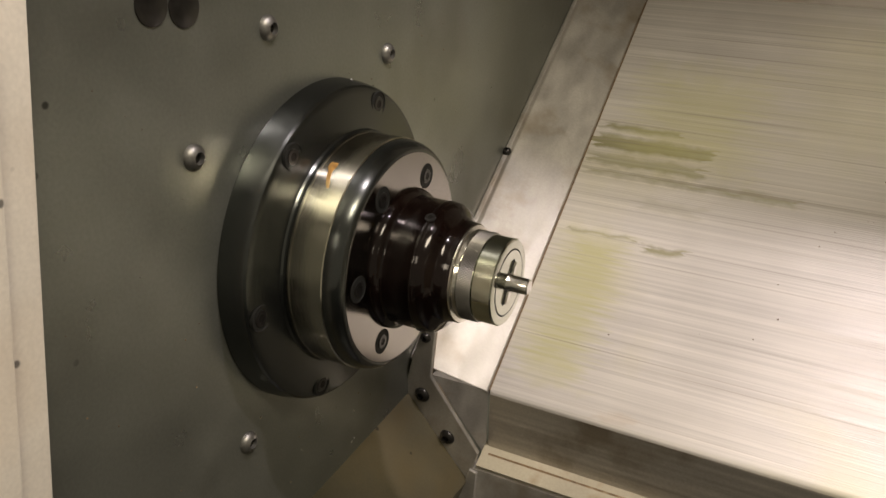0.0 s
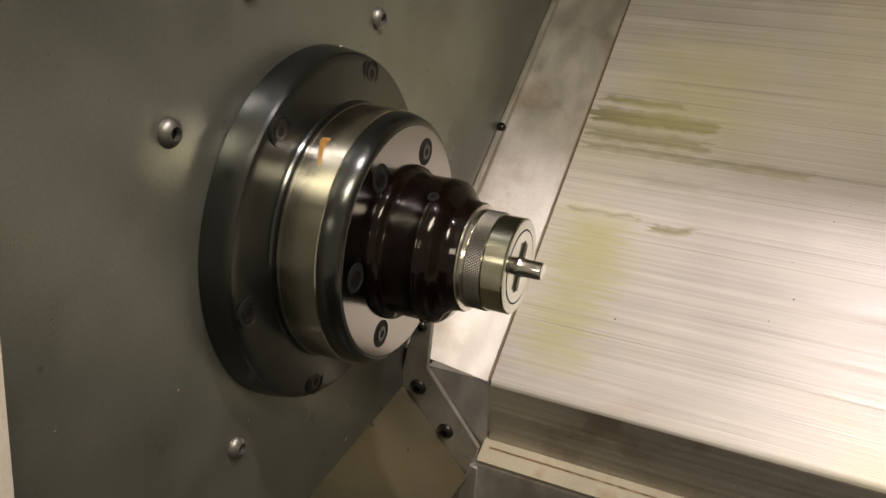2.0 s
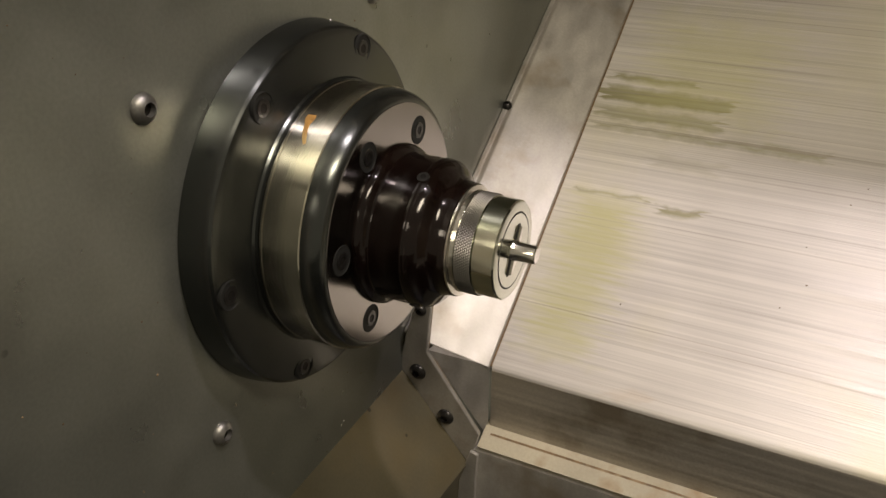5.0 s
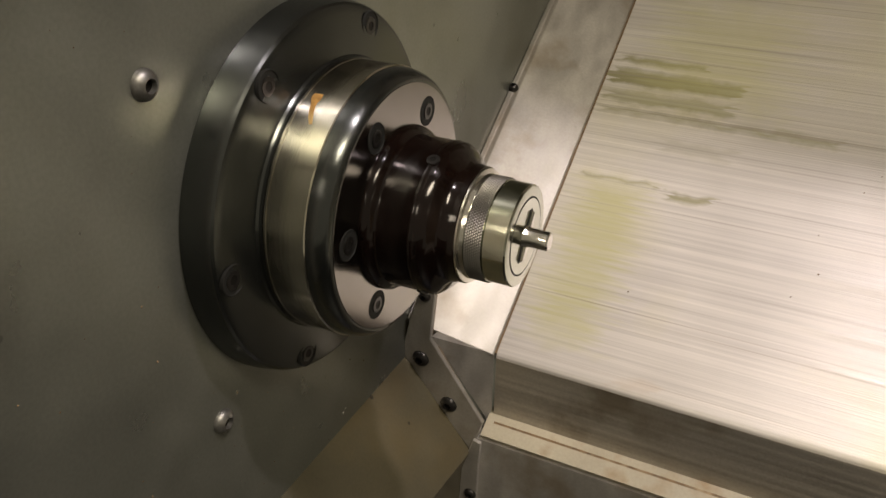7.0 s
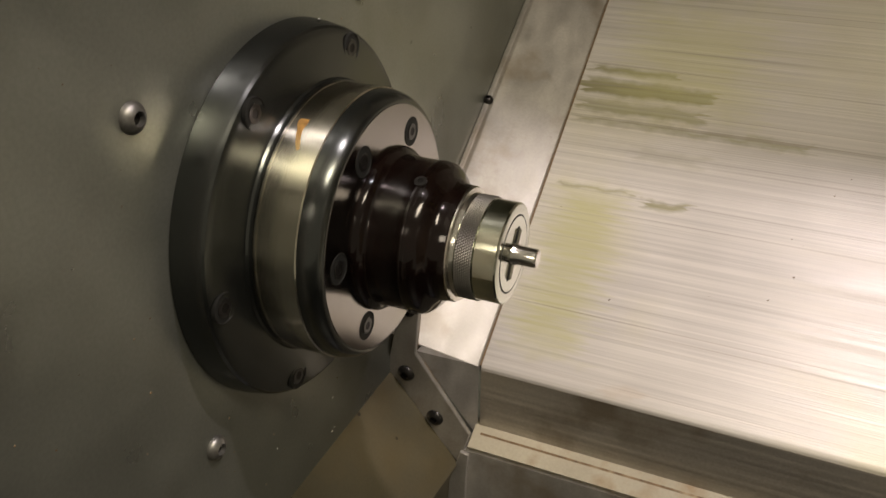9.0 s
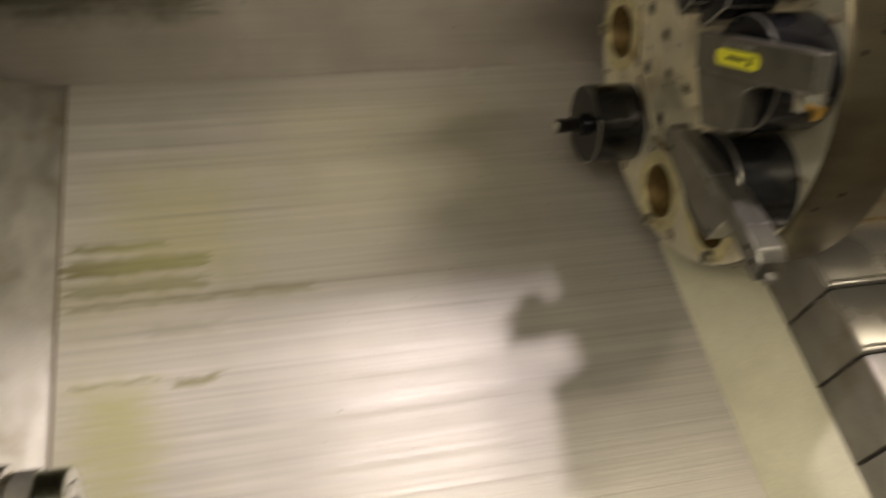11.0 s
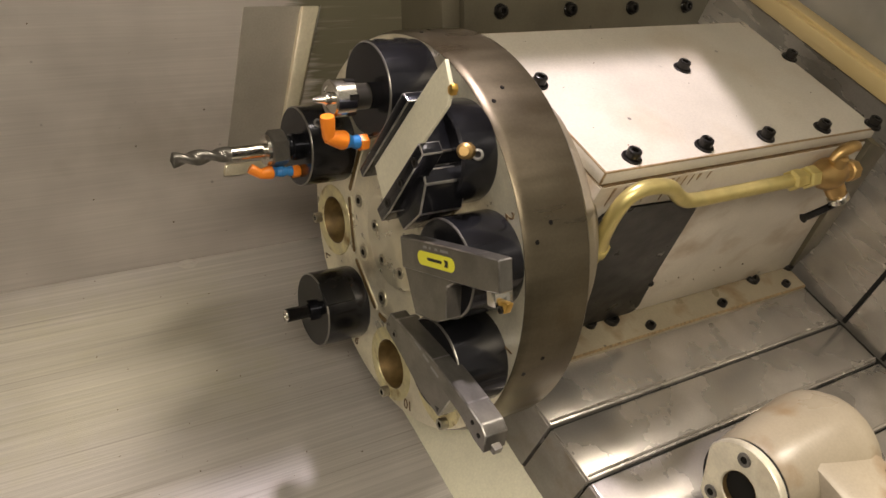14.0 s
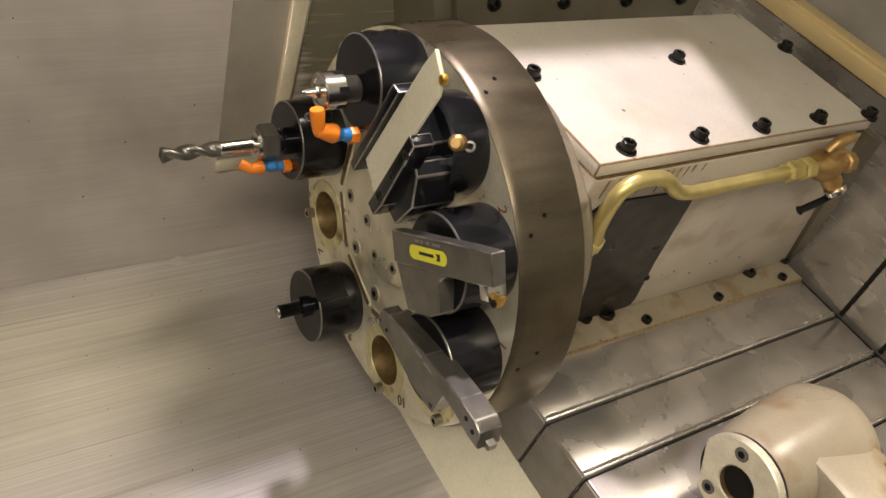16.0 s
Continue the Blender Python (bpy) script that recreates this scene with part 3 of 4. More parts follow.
# stepped way covers on the bed
bedc = thing("way_cover", (0.8, 0.105, 0.0), "stepped steel way covers with dark joints", "way cover")
zs = [0.1765, 0.1230, 0.0710, 0.0125, -0.044, -0.10, -0.16]
for i in range(6):
    z1, z0 = zs[i], zs[i + 1]
    part("cover_plate", prism([(0.597, 0.105), (0.9810, 0.105), (0.9810, 0.165), (0.597, 0.165)], z1 - z0 - 0.0025, Matrix.Translation((0, 0, z0 + 0.00125)), 0.0016), COVER, bedc)
    part("side_plate", prism([(0.597, 0.107), (0.5955, 0.107), (0.589, 0.158), (0.597, 0.165)], z1 - z0 - 0.003, Matrix.Translation((0, 0, z0 + 0.0015)), 0.0004, 1), TRIM_STEEL, bedc)
    part("plate_lip", box(0.5985, 0.9805, 0.1032, 0.106, z0 + 0.0036, z0 + 0.0056, 0.0005, 1), COVER, bedc, "narrow raised lip")
    part("joint", box(0.5985, 0.987, 0.1095, 0.16, z0 - 0.0014, z0 + 0.0014), DARKGAP, bedc, "black joint")
part("end_joint", box(0.9815, 0.9875, 0.108, 0.16, -0.16, 0.176), DARKGAP, bedc, "dark end joint")
part("deflector", prism([(0.589, 0.157), (0.5445, PY), (0.553, PY + 0.004), (0.595, 0.164)], 0.42, Matrix.Translation((0, 0, -0.18)), 0.0006, 1), BLADE, bedc, "steel deflector plate, its lit brightness in its colour")
setting("bed_back", box(0.60, 1.0, 0.165, 0.20, -0.40, 0.46), BACK, "dark sheet metal of the bed", "panel")


# ---- spindle ----
sp = thing("spindle_flange", (0, 0, 0), "dark steel spindle flange bolted to the headstock wall", "spindle flange")
part("flange", turned([(0, 0), (0.0, 0.0985), (0.0008, 0.0990), (0.0060, 0.0985), (0.0135, 0.0970), (0.0152, 0.0963), (0.0163, 0.0951), (0.0169, 0.0935), (0.0172, 0.0910), (0.0190, 0.0800), (0.0200, 0.0716), (0.0212, 0.0708), (0.0225, 0.0707), (0.0225, 0)], 128), FLANGE, sp, angle=14)
# Shallow black discs take the place of shaded counterbores round the bolts.
for i in range(6):
    t = radians(-30.6 - 60 * i)
    s_, c2 = math.sin(t), math.cos(t)
    part("bolt_recess", turned([(0.0165, 0.0076), (0.0184, 0.0076), (0.0186, 0.0073), (0.0180, 0.0070), (0.0180, 0)], 28, Matrix.Translation((0, 0.0872 * s_, 0.0872 * c2))), DARKGAP, sp)
    screw(sp, (0.0181, 0.0872 * s_, 0.0872 * c2), (1, 0, 0), 0.0046, 0.0004, SCREW, "socket_head_bolt")
nr = part("nose_ring", turned([(0.0226, 0.0), (0.0226, 0.0694), (0.0231, 0.0700), (0.0242, 0.0700), (0.0245, 0.0695), (0.0248, 0.0700), (0.0448, 0.0700), (0.0453, 0.0694), (0.0453, 0)], 128), STEEL, sp, "ground steel nose ring", angle=20)

bm = tube([(0.0300 + 0.0115 * (k / 9) ** 2 * 0.4, 0.0702 * math.sin(radians(-80 - 14 * k / 9)), 0.0702 * math.cos(radians(-80 - 14 * k / 9))) for k in range(10)], [0.0022, 0.0026, 0.0024, 0.0015, 0.0012, 0.0013, 0.0011, 0.0012, 0.0010, 0.0007], 8)
for v in bm.verts:
    r = math.hypot(v.co.y, v.co.z)
    k = (0.07012 + (r - 0.0702) * 0.05) / r
    v.co.y *= k
    v.co.z *= k
part("rust_streak", bm, RUSTED, nr, "orange-brown rust streak")
ch = thing("collet_chuck", (0.044, 0, 0), "dark oiled collet chuck with six bolts", "collet chuck")
prof = [(0.0454, 0), (0.0454, 0.0690)]
prof += [(0.0455 + 0.0103 * math.sin(a), 0.0635 + 0.0058 * math.cos(a)) for a in (radians(v) for v in (0, 12, 24, 36, 48, 60, 72, 84, 90))]
prof += [(0.0558, 0.0630), (0.0555, 0.0)]
part("mounting_flange", turned(prof, 128), FLANGE, ch, angle=25)
part("flange_face", turned([(0.0556, 0.0632), (0.0562, 0.0630), (0.0562, 0.0)], 128), FACED, ch, "polished steel face", angle=25)
# Bolt recesses as black discs, their dark depth only in the colour.
for i in range(6):
    t = radians(-22.9 - 60 * i)
    s_, c2 = math.sin(t), math.cos(t)
    part("bolt_recess", turned([(0.0550, 0.0076), (0.0564, 0.0076), (0.0566, 0.0073), (0.0563, 0.0071), (0.0563, 0)], 28, Matrix.Translation((0, 0.0507 * s_, 0.0507 * c2))), DARKGAP, ch)
    screw(ch, (0.0564, 0.0507 * s_, 0.0507 * c2), (1, 0, 0), 0.0042, 0.0004, SCREW, "socket_head_bolt")
# nose body with a flared foot and scallops round the bolts
bm = turned([(0.0555, 0.0425), (0.0565, 0.0425), (0.0590, 0.0420), (0.0602, 0.0412), (0.0612, 0.0398), (0.0620, 0.0388), (0.0628, 0.0385), (0.0634, 0.0384), (0.0720, 0.0384), (0.0792, 0.0384), (0.0797, 0.0386), (0.0812, 0.0386), (0.0818, 0.0383), (0.0824, 0.0382), (0.0845, 0.0378), (0.0866, 0.0366),
             (0.0885, 0.0347), (0.0900, 0.0322), (0.0913, 0.0306), (0.0930, 0.0297), (0.0960, 0.0292), (0.0985, 0.0290), (0.0990, 0.0283), (0.0990, 0.02)], 144)
for v in bm.verts:
    ang = math.degrees(math.atan2(v.co.y, v.co.z))
    d = ((ang + 22.9 + 30) % 60) - 30
    k = max(0.0, 1 - (d / 13) ** 2)
    r = math.hypot(v.co.y, v.co.z)
    if v.co.x < 0.0645 and k > 0:
        lim = 0.0507 - 0.0086 * math.sqrt(k)
        if r > lim:
            v.co.y *= lim / r
            v.co.z *= lim / r
    if 0.0840 < v.co.x < 0.0925:
        k2 = max(0.0, 1 - (d / 16) ** 2)
        v.co.y *= 1 + 0.012 * k2
        v.co.z *= 1 + 0.012 * k2
part("nose_body", bm, NOSE, ch, "glossy brown-black nose", angle=28)
for a_ in (-76.7, 43.3, 163.3):
    t = radians(a_)
    screw(ch, (0.0809, 0.0383 * math.sin(t), 0.0383 * math.cos(t)), (0, math.sin(t), math.cos(t)), 0.0031, 0.0009, SCREW, "set_screw")
part("neck_ring", turned([(0.0988, 0.0), (0.0988, 0.0284), (0.0998, 0.0284), (0.1003, 0.0262), (0.1022, 0.0259), (0.1022, 0)], 96), BRIGHT, ch)

cl = part("collet_cap", turned([(0.1020, 0.0), (0.1020, 0.0252), (0.1108, 0.0252), (0.1110, 0.0246), (0.1118, 0.0251), (0.1222, 0.0251), (0.1230, 0.0244), (0.1232, 0.0236), (0.1232, 0.0196), (0.1226, 0.0194), (0.1226, 0.0188), (0.1234, 0.0186), (0.1234, 0.0)], 96), CAP, ch, "bright steel collet cap", angle=25)
bm = bmesh.new()
NK, MK = 220, 16
grid = []
for j in range(MK + 1):
    x = 0.1024 + 0.0085 * j / MK
    row = []
    for i in range(NK):
        a_ = 2 * math.pi * i / NK
        r = 0.02530 + 0.0008 * (1 if j % 2 and (i + j // 2) % 2 else 0)
        row.append(bm.verts.new((x, r * math.sin(a_), r * math.cos(a_))))
    grid.append(row)
for j in range(MK):
    for i in range(NK):
        k = (i + 1) % NK
        bm.faces.new((grid[j][i], grid[j][k], grid[j + 1][k], grid[j + 1][i]))
part("knurled_band", bm, SHANK, cl, "diamond-knurled steel band", angle=5)
part("face_gap", turned([(0.1228, 0.0196), (0.12325, 0.0196), (0.12325, 0.0187), (0.1228, 0.0187)], 64), DARKHOLE, cl)
part("pin", turned([(0.1225, 0.0), (0.1225, 0.0062), (0.1240, 0.0058), (0.1258, 0.0047), (0.1349, 0.0046), (0.1356, 0.0040), (0.1356, 0)], 40), BRIGHT, cl, "bright locating pin")
m = Matrix.Translation((0.1231, 0, 0)) @ YZ
part("face_slot", prism([(-0.0074, 0.0108), (-0.0060, 0.0124), (-0.0042, 0.0116), (0.0040, 0.0010), (0.0056, -0.0108), (0.0042, -0.0130), (0.0024, -0.0122), (-0.0034, -0.0015)], 0.0005, m), DARKHOLE, cl, "dark slot in the face")
part("tongue", prism([(-0.0066, 0.0110), (-0.0046, 0.0116), (0.0048, 0.0012), (0.0056, -0.0108), (0.0036, -0.0122), (-0.0020, -0.0010)], 0.0020, m, 0.0007, 1), BRIGHT, cl, "bright steel tongue")


# ---- turret ----
FX, CY, CZ, SR = 0.4985, -0.0045, 0.2530, 0.1125
TC = Vector((FX, CY, CZ))


def station(deg):
    """A pose at a turret station: x along the spindle, z radially out."""
    return Matrix.Translation(TC) @ Matrix.Rotation(radians(-deg), 4, "X") @ Matrix.Translation((0, 0, SR))


OPEN = (36, 108, 144, -36)
tu = thing("turret", TC, "ten-station turret disc with a nickelled face and worn brown rim", "turret")
bm = turned([(0.052, 0.0), (0.052, 0.138), (0.0515, 0.1435), (0.049, 0.1455), (0.006, 0.1455), (0.0015, 0.1440), (0.0004, 0.1432)], 160, Matrix.Translation(TC))
part("rim", bm, RIM, tu, "worn brown steel rim", angle=25)
# face plate with bores cut through it
bm = bmesh.new()
outer = [bm.verts.new((0, 0.1432 * math.sin(2 * math.pi * i / 160), 0.1432 * math.cos(2 * math.pi * i / 160))) for i in range(160)]
edges = [bm.edges.new((outer[i], outer[(i + 1) % 160])) for i in range(160)]
bores = []
for deg in OPEN:
    c0 = Vector((0, SR * math.sin(radians(deg)), SR * math.cos(radians(deg))))
    ring = [bm.verts.new(c0 + Vector((0, 0.0200 * math.sin(2 * math.pi * i / 40), 0.0200 * math.cos(2 * math.pi * i / 40)))) for i in range(40)]
    edges += [bm.edges.new((ring[i], ring[(i + 1) % 40])) for i in range(40)]
bmesh.ops.triangle_fill(bm, edges=edges, use_beauty=True)
bad = []
for f in bm.faces:
    c0 = f.calc_center_median()
    if any((c0 - Vector((0, SR * math.sin(radians(d)), SR * math.cos(radians(d))))).length < 0.0192 for d in OPEN):
        bad.append(f)
bmesh.ops.delete(bm, geom=bad, context="FACES")
bm.transform(Matrix.Translation(TC))
part("face", bm, NICKEL, tu, "nickelled face")
for deg in OPEN:
    part("bore", turned([(0.0, 0.0201), (0.0006, 0.0197), (0.040, 0.0197), (0.040, 0.0)], 48, station(deg)), RUSTY, tu, "rust-stained bore")
    part("bore_pad", turned([(0.0, 0.0202), (-0.0006, 0.0206), (-0.0006, 0.0296), (0.0002, 0.0300)], 48, station(deg)), PAD, tu, "coolant-stained pad")
SLOT = [(math.copysign(0.0205, math.cos(a)) + 0.0036 * math.cos(a), 0.0036 * math.sin(a)) for a in (2 * math.pi * (k + 0.5) / 24 for k in range(24))]
SLOT_IN = [(math.copysign(0.0205, math.cos(a)) + 0.0022 * math.cos(a), 0.0022 * math.sin(a)) for a in (2 * math.pi * (k + 0.5) / 24 for k in range(24))]
for k in range(10):
    deg = 36 * k
    q = station(deg)
    if deg in OPEN or deg - 360 in OPEN:
        screw(tu, q @ Vector((0, 0, 0.0255)), (-1, 0, 0), 0.0044, 0.0065, SCREW_BRIGHT, "locating_screw")
    q2 = Matrix.Translation(TC) @ Matrix.Rotation(radians(-(deg + 18)), 4, "X")
    screw(tu, q2 @ Vector((0, 0, 0.0668)), (-1, 0, 0), 0.0050, 0.0010, SCREW_BRIGHT, "socket_head_screw")
    part("screw_seat", turned([(0.0, 0.0074), (-0.0007, 0.0072), (-0.0007, 0.0058), (0.0, 0.0056)], 24, Matrix.Translation(q2 @ Vector((0, 0, 0.0668)))), HUB, tu)
    part("key_slot", prism(SLOT, 0.0010, q @ Matrix.Translation((-0.0008, 0, -0.0335)) @ YZ, 0.0003, 1), HUB, tu, "rounded key slot")
    part("slot_floor", prism(SLOT_IN, 0.0004, q @ Matrix.Translation((-0.0010, 0, -0.0335)) @ YZ), RUSTY, tu, "grimy slot floor")
hubc = Matrix.Translation(TC)
part("hub", turned([(0.0, 0.0450), (-0.0005, 0.0448), (-0.0006, 0.0400), (-0.0050, 0.0398), (-0.0072, 0.0385), (-0.0080, 0.0365), (-0.0080, 0.0)], 96, hubc), HUB, tu, "stepped hub plate", angle=25)
for k in range(6):
    a_ = radians(22 + 60 * k)
    screw(tu, TC + Vector((-0.0080, 0.0262 * math.sin(a_), 0.0262 * math.cos(a_))), (-1, 0, 0), 0.0044, 0.0008, SCREW_BRIGHT, "socket_head_screw")
for k in range(20):
    a_ = radians(9 + 36 * (k // 2) - 4 * (k % 2))
    part("rim_hole", turned([(0.1440, 0.0015), (0.14585, 0.0015), (0.14585, 0)], 12, Matrix.Translation((FX + (0.009 if k % 2 else 0.021), CY, CZ)) @ Matrix.Rotation(-a_, 4, "X") @ Matrix.Rotation(radians(-90), 4, "Y")), DARKHOLE, tu)


def engraved(txt, m, size, mat, parent, name="numeral", depth=0.0002):
    cu = bpy.data.curves.new(name, "FONT")
    cu.body, cu.size, cu.extrude, cu.align_x, cu.align_y = txt, size, depth, "CENTER", "CENTER"
    tmp = bpy.data.objects.new(name, cu)
    scene.collection.objects.link(tmp)
    bpy.context.view_layer.update()
    me = bpy.data.meshes.new_from_object(tmp.evaluated_get(bpy.context.evaluated_depsgraph_get()))
    bpy.data.objects.remove(tmp)
    me.name = name
    me.materials.clear()
    me.materials.append(mat)
    ob = new(name, me)
    ob.parent = parent
    ob.matrix_basis = world_of(parent).inverted() @ T @ m
    return ob


# text faces -x, its top towards radial out
FACE_TXT = Matrix(((0, 0, -1, 0), (-1, 0, 0, 0), (0, 1, 0, 0), (0, 0, 0, 1)))
for num, deg in (("1", 191), ("2", 228), ("10", 121), ("9", 84), ("7", 50)):
    engraved(num, Matrix.Translation((FX - 0.0004, CY, CZ)) @ Matrix.Rotation(radians(-deg), 4, "X") @ Matrix.Translation((0, 0, 0.1345)) @ FACE_TXT, 0.012, GRIME, tu)
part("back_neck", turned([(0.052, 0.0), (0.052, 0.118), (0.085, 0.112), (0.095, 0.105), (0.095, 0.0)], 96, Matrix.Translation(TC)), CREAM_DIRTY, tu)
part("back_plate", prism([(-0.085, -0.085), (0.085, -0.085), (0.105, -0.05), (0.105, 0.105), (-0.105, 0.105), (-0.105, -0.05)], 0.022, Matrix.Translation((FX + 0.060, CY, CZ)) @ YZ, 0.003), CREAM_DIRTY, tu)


# ---- turret slide ----
sl = thing("turret_slide", (0.74, 0.1, 0.26), "cream painted turret slide housing with oily stains", "turret slide")
X0, X1, YT, ZF, ZB = 0.5830, 0.9050, -0.1100, 0.1765, 0.3495


def hexa(front, back, bevel=0.0):
    """A six-sided block from two quadrilaterals."""
    bm = bmesh.new()
    f = [bm.verts.new(v) for v in front]
    r = [bm.verts.new(v) for v in back]
    bm.faces.new(f)
    bm.faces.new(list(reversed(r)))
    for i in range(4):
        j = (i + 1) % 4
        bm.faces.new((f[i], r[i], r[j], f[j]))
    if bevel:
        bmesh.ops.bevel(bm, geom=list(bm.edges), offset=bevel, segments=2, affect="EDGES", profile=0.5)
    return bm


def front_z(y):
    return 0.178 + (y + 0.098) * 0.115


def on_front(pts, depth, off=0.0):
    """A thin plate lying on the sloping front of the slide."""
    bm = prism(pts, -depth, W, min(0.0006, depth * 0.3), 1)
    for v in bm.verts:
        v.co.z += front_z(v.co.y) - off
    return bm


YB = 0.0990
part("body", hexa([(X0 + 0.004, -0.098, front_z(-0.098)), (X1 - 0.013, -0.098, front_z(-0.098)), (0.978, YB, front_z(YB)), (X0 + 0.004, YB, front_z(YB))],
                  [(X0 + 0.004, -0.098, ZB), (X1 - 0.013, -0.098, ZB), (0.978, YB, ZB), (X0 + 0.004, YB, ZB)], 0.0015), CREAM_BOX, sl)
part("lid", box(X0 + 0.004, X1 - 0.004, YT, YT + 0.0113, 0.1804, ZB, 0.0012), CREAM, sl, "screwed cream lid")
part("lid_gasket", box(X0 + 0.006, X1 - 0.014, YT + 0.0114, YT + 0.0122, 0.1790, ZB), GRIME, sl, "grimy gasket line")
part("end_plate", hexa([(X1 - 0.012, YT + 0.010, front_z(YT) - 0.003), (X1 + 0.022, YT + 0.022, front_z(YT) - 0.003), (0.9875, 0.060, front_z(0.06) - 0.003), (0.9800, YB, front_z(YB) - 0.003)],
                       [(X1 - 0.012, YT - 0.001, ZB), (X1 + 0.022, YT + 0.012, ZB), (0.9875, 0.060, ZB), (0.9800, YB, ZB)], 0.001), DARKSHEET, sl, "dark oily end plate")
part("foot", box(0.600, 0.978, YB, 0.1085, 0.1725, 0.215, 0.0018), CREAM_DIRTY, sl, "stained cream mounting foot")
part("foot_edge", box(0.602, 0.979, YB + 0.0085, 0.1105, 0.1715, 0.18, 0.0004), GRIME, sl, "brown grimy foot edge")
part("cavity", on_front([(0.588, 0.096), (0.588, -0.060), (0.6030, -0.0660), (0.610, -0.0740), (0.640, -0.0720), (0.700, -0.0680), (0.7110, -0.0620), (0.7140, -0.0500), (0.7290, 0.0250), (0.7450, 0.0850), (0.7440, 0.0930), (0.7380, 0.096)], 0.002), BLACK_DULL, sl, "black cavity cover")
for x, z in ((0.6184, 0.1904), (0.6913, 0.1904), (0.7615, 0.1904), (0.8334, 0.1904), (0.755, 0.2845), (0.5996, 0.2802), (0.898, 0.1850), (0.9000, 0.287)):
    screw(sl, (x, YT, z), (0, -1, 0), 0.0052, 0.0075, SCREW, "socket_head_screw", washer=0.0075)
for x, z, r in ((0.7172, 0.1985, 0.0075), (0.7521, 0.1806, 0.0048), (0.8513, 0.1811, 0.0048), (0.9154, 0.1985, 0.0072), (0.9511, 0.1812, 0.0045), (0.693, 0.2005, 0.006), (0.976, 0.2010, 0.006)):
    screw(sl, (x, YB, z), (0, -1, 0), r, 0.0045, SCREW, "socket_head_screw")
for x, y in ((0.735, 0.0500), (0.700, -0.0600)):
    screw(sl, (x, y, front_z(y) - 0.002), (0, 0, -1), 0.0030, 0.002, SCREW, "button_head_screw", True)

rnd = random.Random(21)
for k in range(12):
    x = 0.603 + 0.0085 * k + rnd.uniform(-0.003, 0.003)
    w, l = rnd.uniform(0.0006, 0.0016), rnd.uniform(0.006, 0.026) * (1.0 if k < 8 else 0.5)
    part("drip_stain", on_front([(x - w, -0.0965), (x + w, -0.0965), (x + w * 0.5, -0.0965 + l), (x - w * 0.2, -0.0965 + l * 0.9)], 0.0004, 0.0003), DRIP, sl, "brown dried drip")

# ---- coolant pipe and valve ----
cp = thing("coolant_pipe", (0.61, -0.045, ZF - 0.01), "bent brass coolant pipe along the turret slide", "pipe")
PIPE = [(0.6130, -0.0250, 0.180), (0.6080, -0.0440, 0.1715), (0.6015, -0.0590, 0.1690), (0.5985, -0.0730, 0.1675), (0.5980, -0.0860, 0.1665), (0.6010, -0.0975, 0.1660), (0.6110, -0.1045, 0.1655), (0.6265, -0.1045, 0.1655),
        (0.6415, -0.1000, 0.1660), (0.6545, -0.0905, 0.1665), (0.6670, -0.0835, 0.1668), (0.6820, -0.0812, 0.1668), (0.7100, -0.0811, 0.1668), (0.7424, -0.0810, 0.1668), (0.7950, -0.0812, 0.1668)]
part("pipe", tube(curve_points(PIPE, 6), 0.0056, 18), BRASS, cp)
part("lower_fitting", turned([(0.0, 0.0), (0.0, 0.0072), (0.003, 0.0080), (0.009, 0.0080), (0.011, 0.0066), (0.022, 0.0066), (0.022, 0)], 6, facing((0.6070, -0.0480, 0.1705), (0.25, 1, 0.3))), BRASS, cp)
part("flare_nut", turned([(0.0, 0.0), (0.0, 0.0062), (0.002, 0.0088), (0.010, 0.0088), (0.012, 0.0070), (0.018, 0.0070), (0.018, 0)], 6, facing((0.7890, -0.0812, 0.1668), (1, 0.0, 0))), BRASS, cp, "hexagonal brass nut")
vl = thing("shutoff_valve", (0.85, -0.079, 0.167), "cast bronze shut-off valve at the end of the pipe", "valve")
part("inlet_nut", turned([(0.0, 0.0), (0.0, 0.0080), (0.0015, 0.0095), (0.0110, 0.0095), (0.0125, 0.0080), (0.0150, 0.0072), (0.0150, 0)], 6, facing((0.8080, -0.0812, 0.1668), (1, 0, 0))), BRASS, vl, "brass inlet nut")
part("valve_body", turned([(0.0, 0.0), (0.0, 0.0075), (0.005, 0.0090), (0.010, 0.0120), (0.017, 0.0138), (0.025, 0.0130), (0.032, 0.0100), (0.036, 0.0090), (0.036, 0)], 24, facing((0.8220, -0.0810, 0.1668), (1, 0.03, 0))), BRONZE, vl)
part("outlet_boss", turned([(0.0, 0.0), (0.0, 0.0078), (0.010, 0.0078), (0.011, 0.0095), (0.020, 0.0095), (0.021, 0.0085), (0.021, 0)], 8, facing((0.8560, -0.0800, 0.1668), (1, 0.05, 0))), BRONZE, vl, "octagonal outlet boss")
part("stem", turned([(0.0, 0.0), (0.0, 0.0075), (0.010, 0.0070), (0.011, 0.0050), (0.018, 0.0045), (0.018, 0)], 18, facing((0.8400, -0.0900, 0.1660), (-0.1, -1, 0))), BRONZE, vl)
part("valve_handle", tube(curve_points([(0.8250, -0.0985, 0.1640), (0.8310, -0.1060, 0.1645), (0.8400, -0.1085, 0.1650), (0.8490, -0.1095, 0.1655), (0.8560, -0.1060, 0.1660)], 5), [0.0032 + 0.0020 * math.sin(math.pi * k / 20) for k in range(21)], 12), BRONZE, vl, "bronze wing handle")
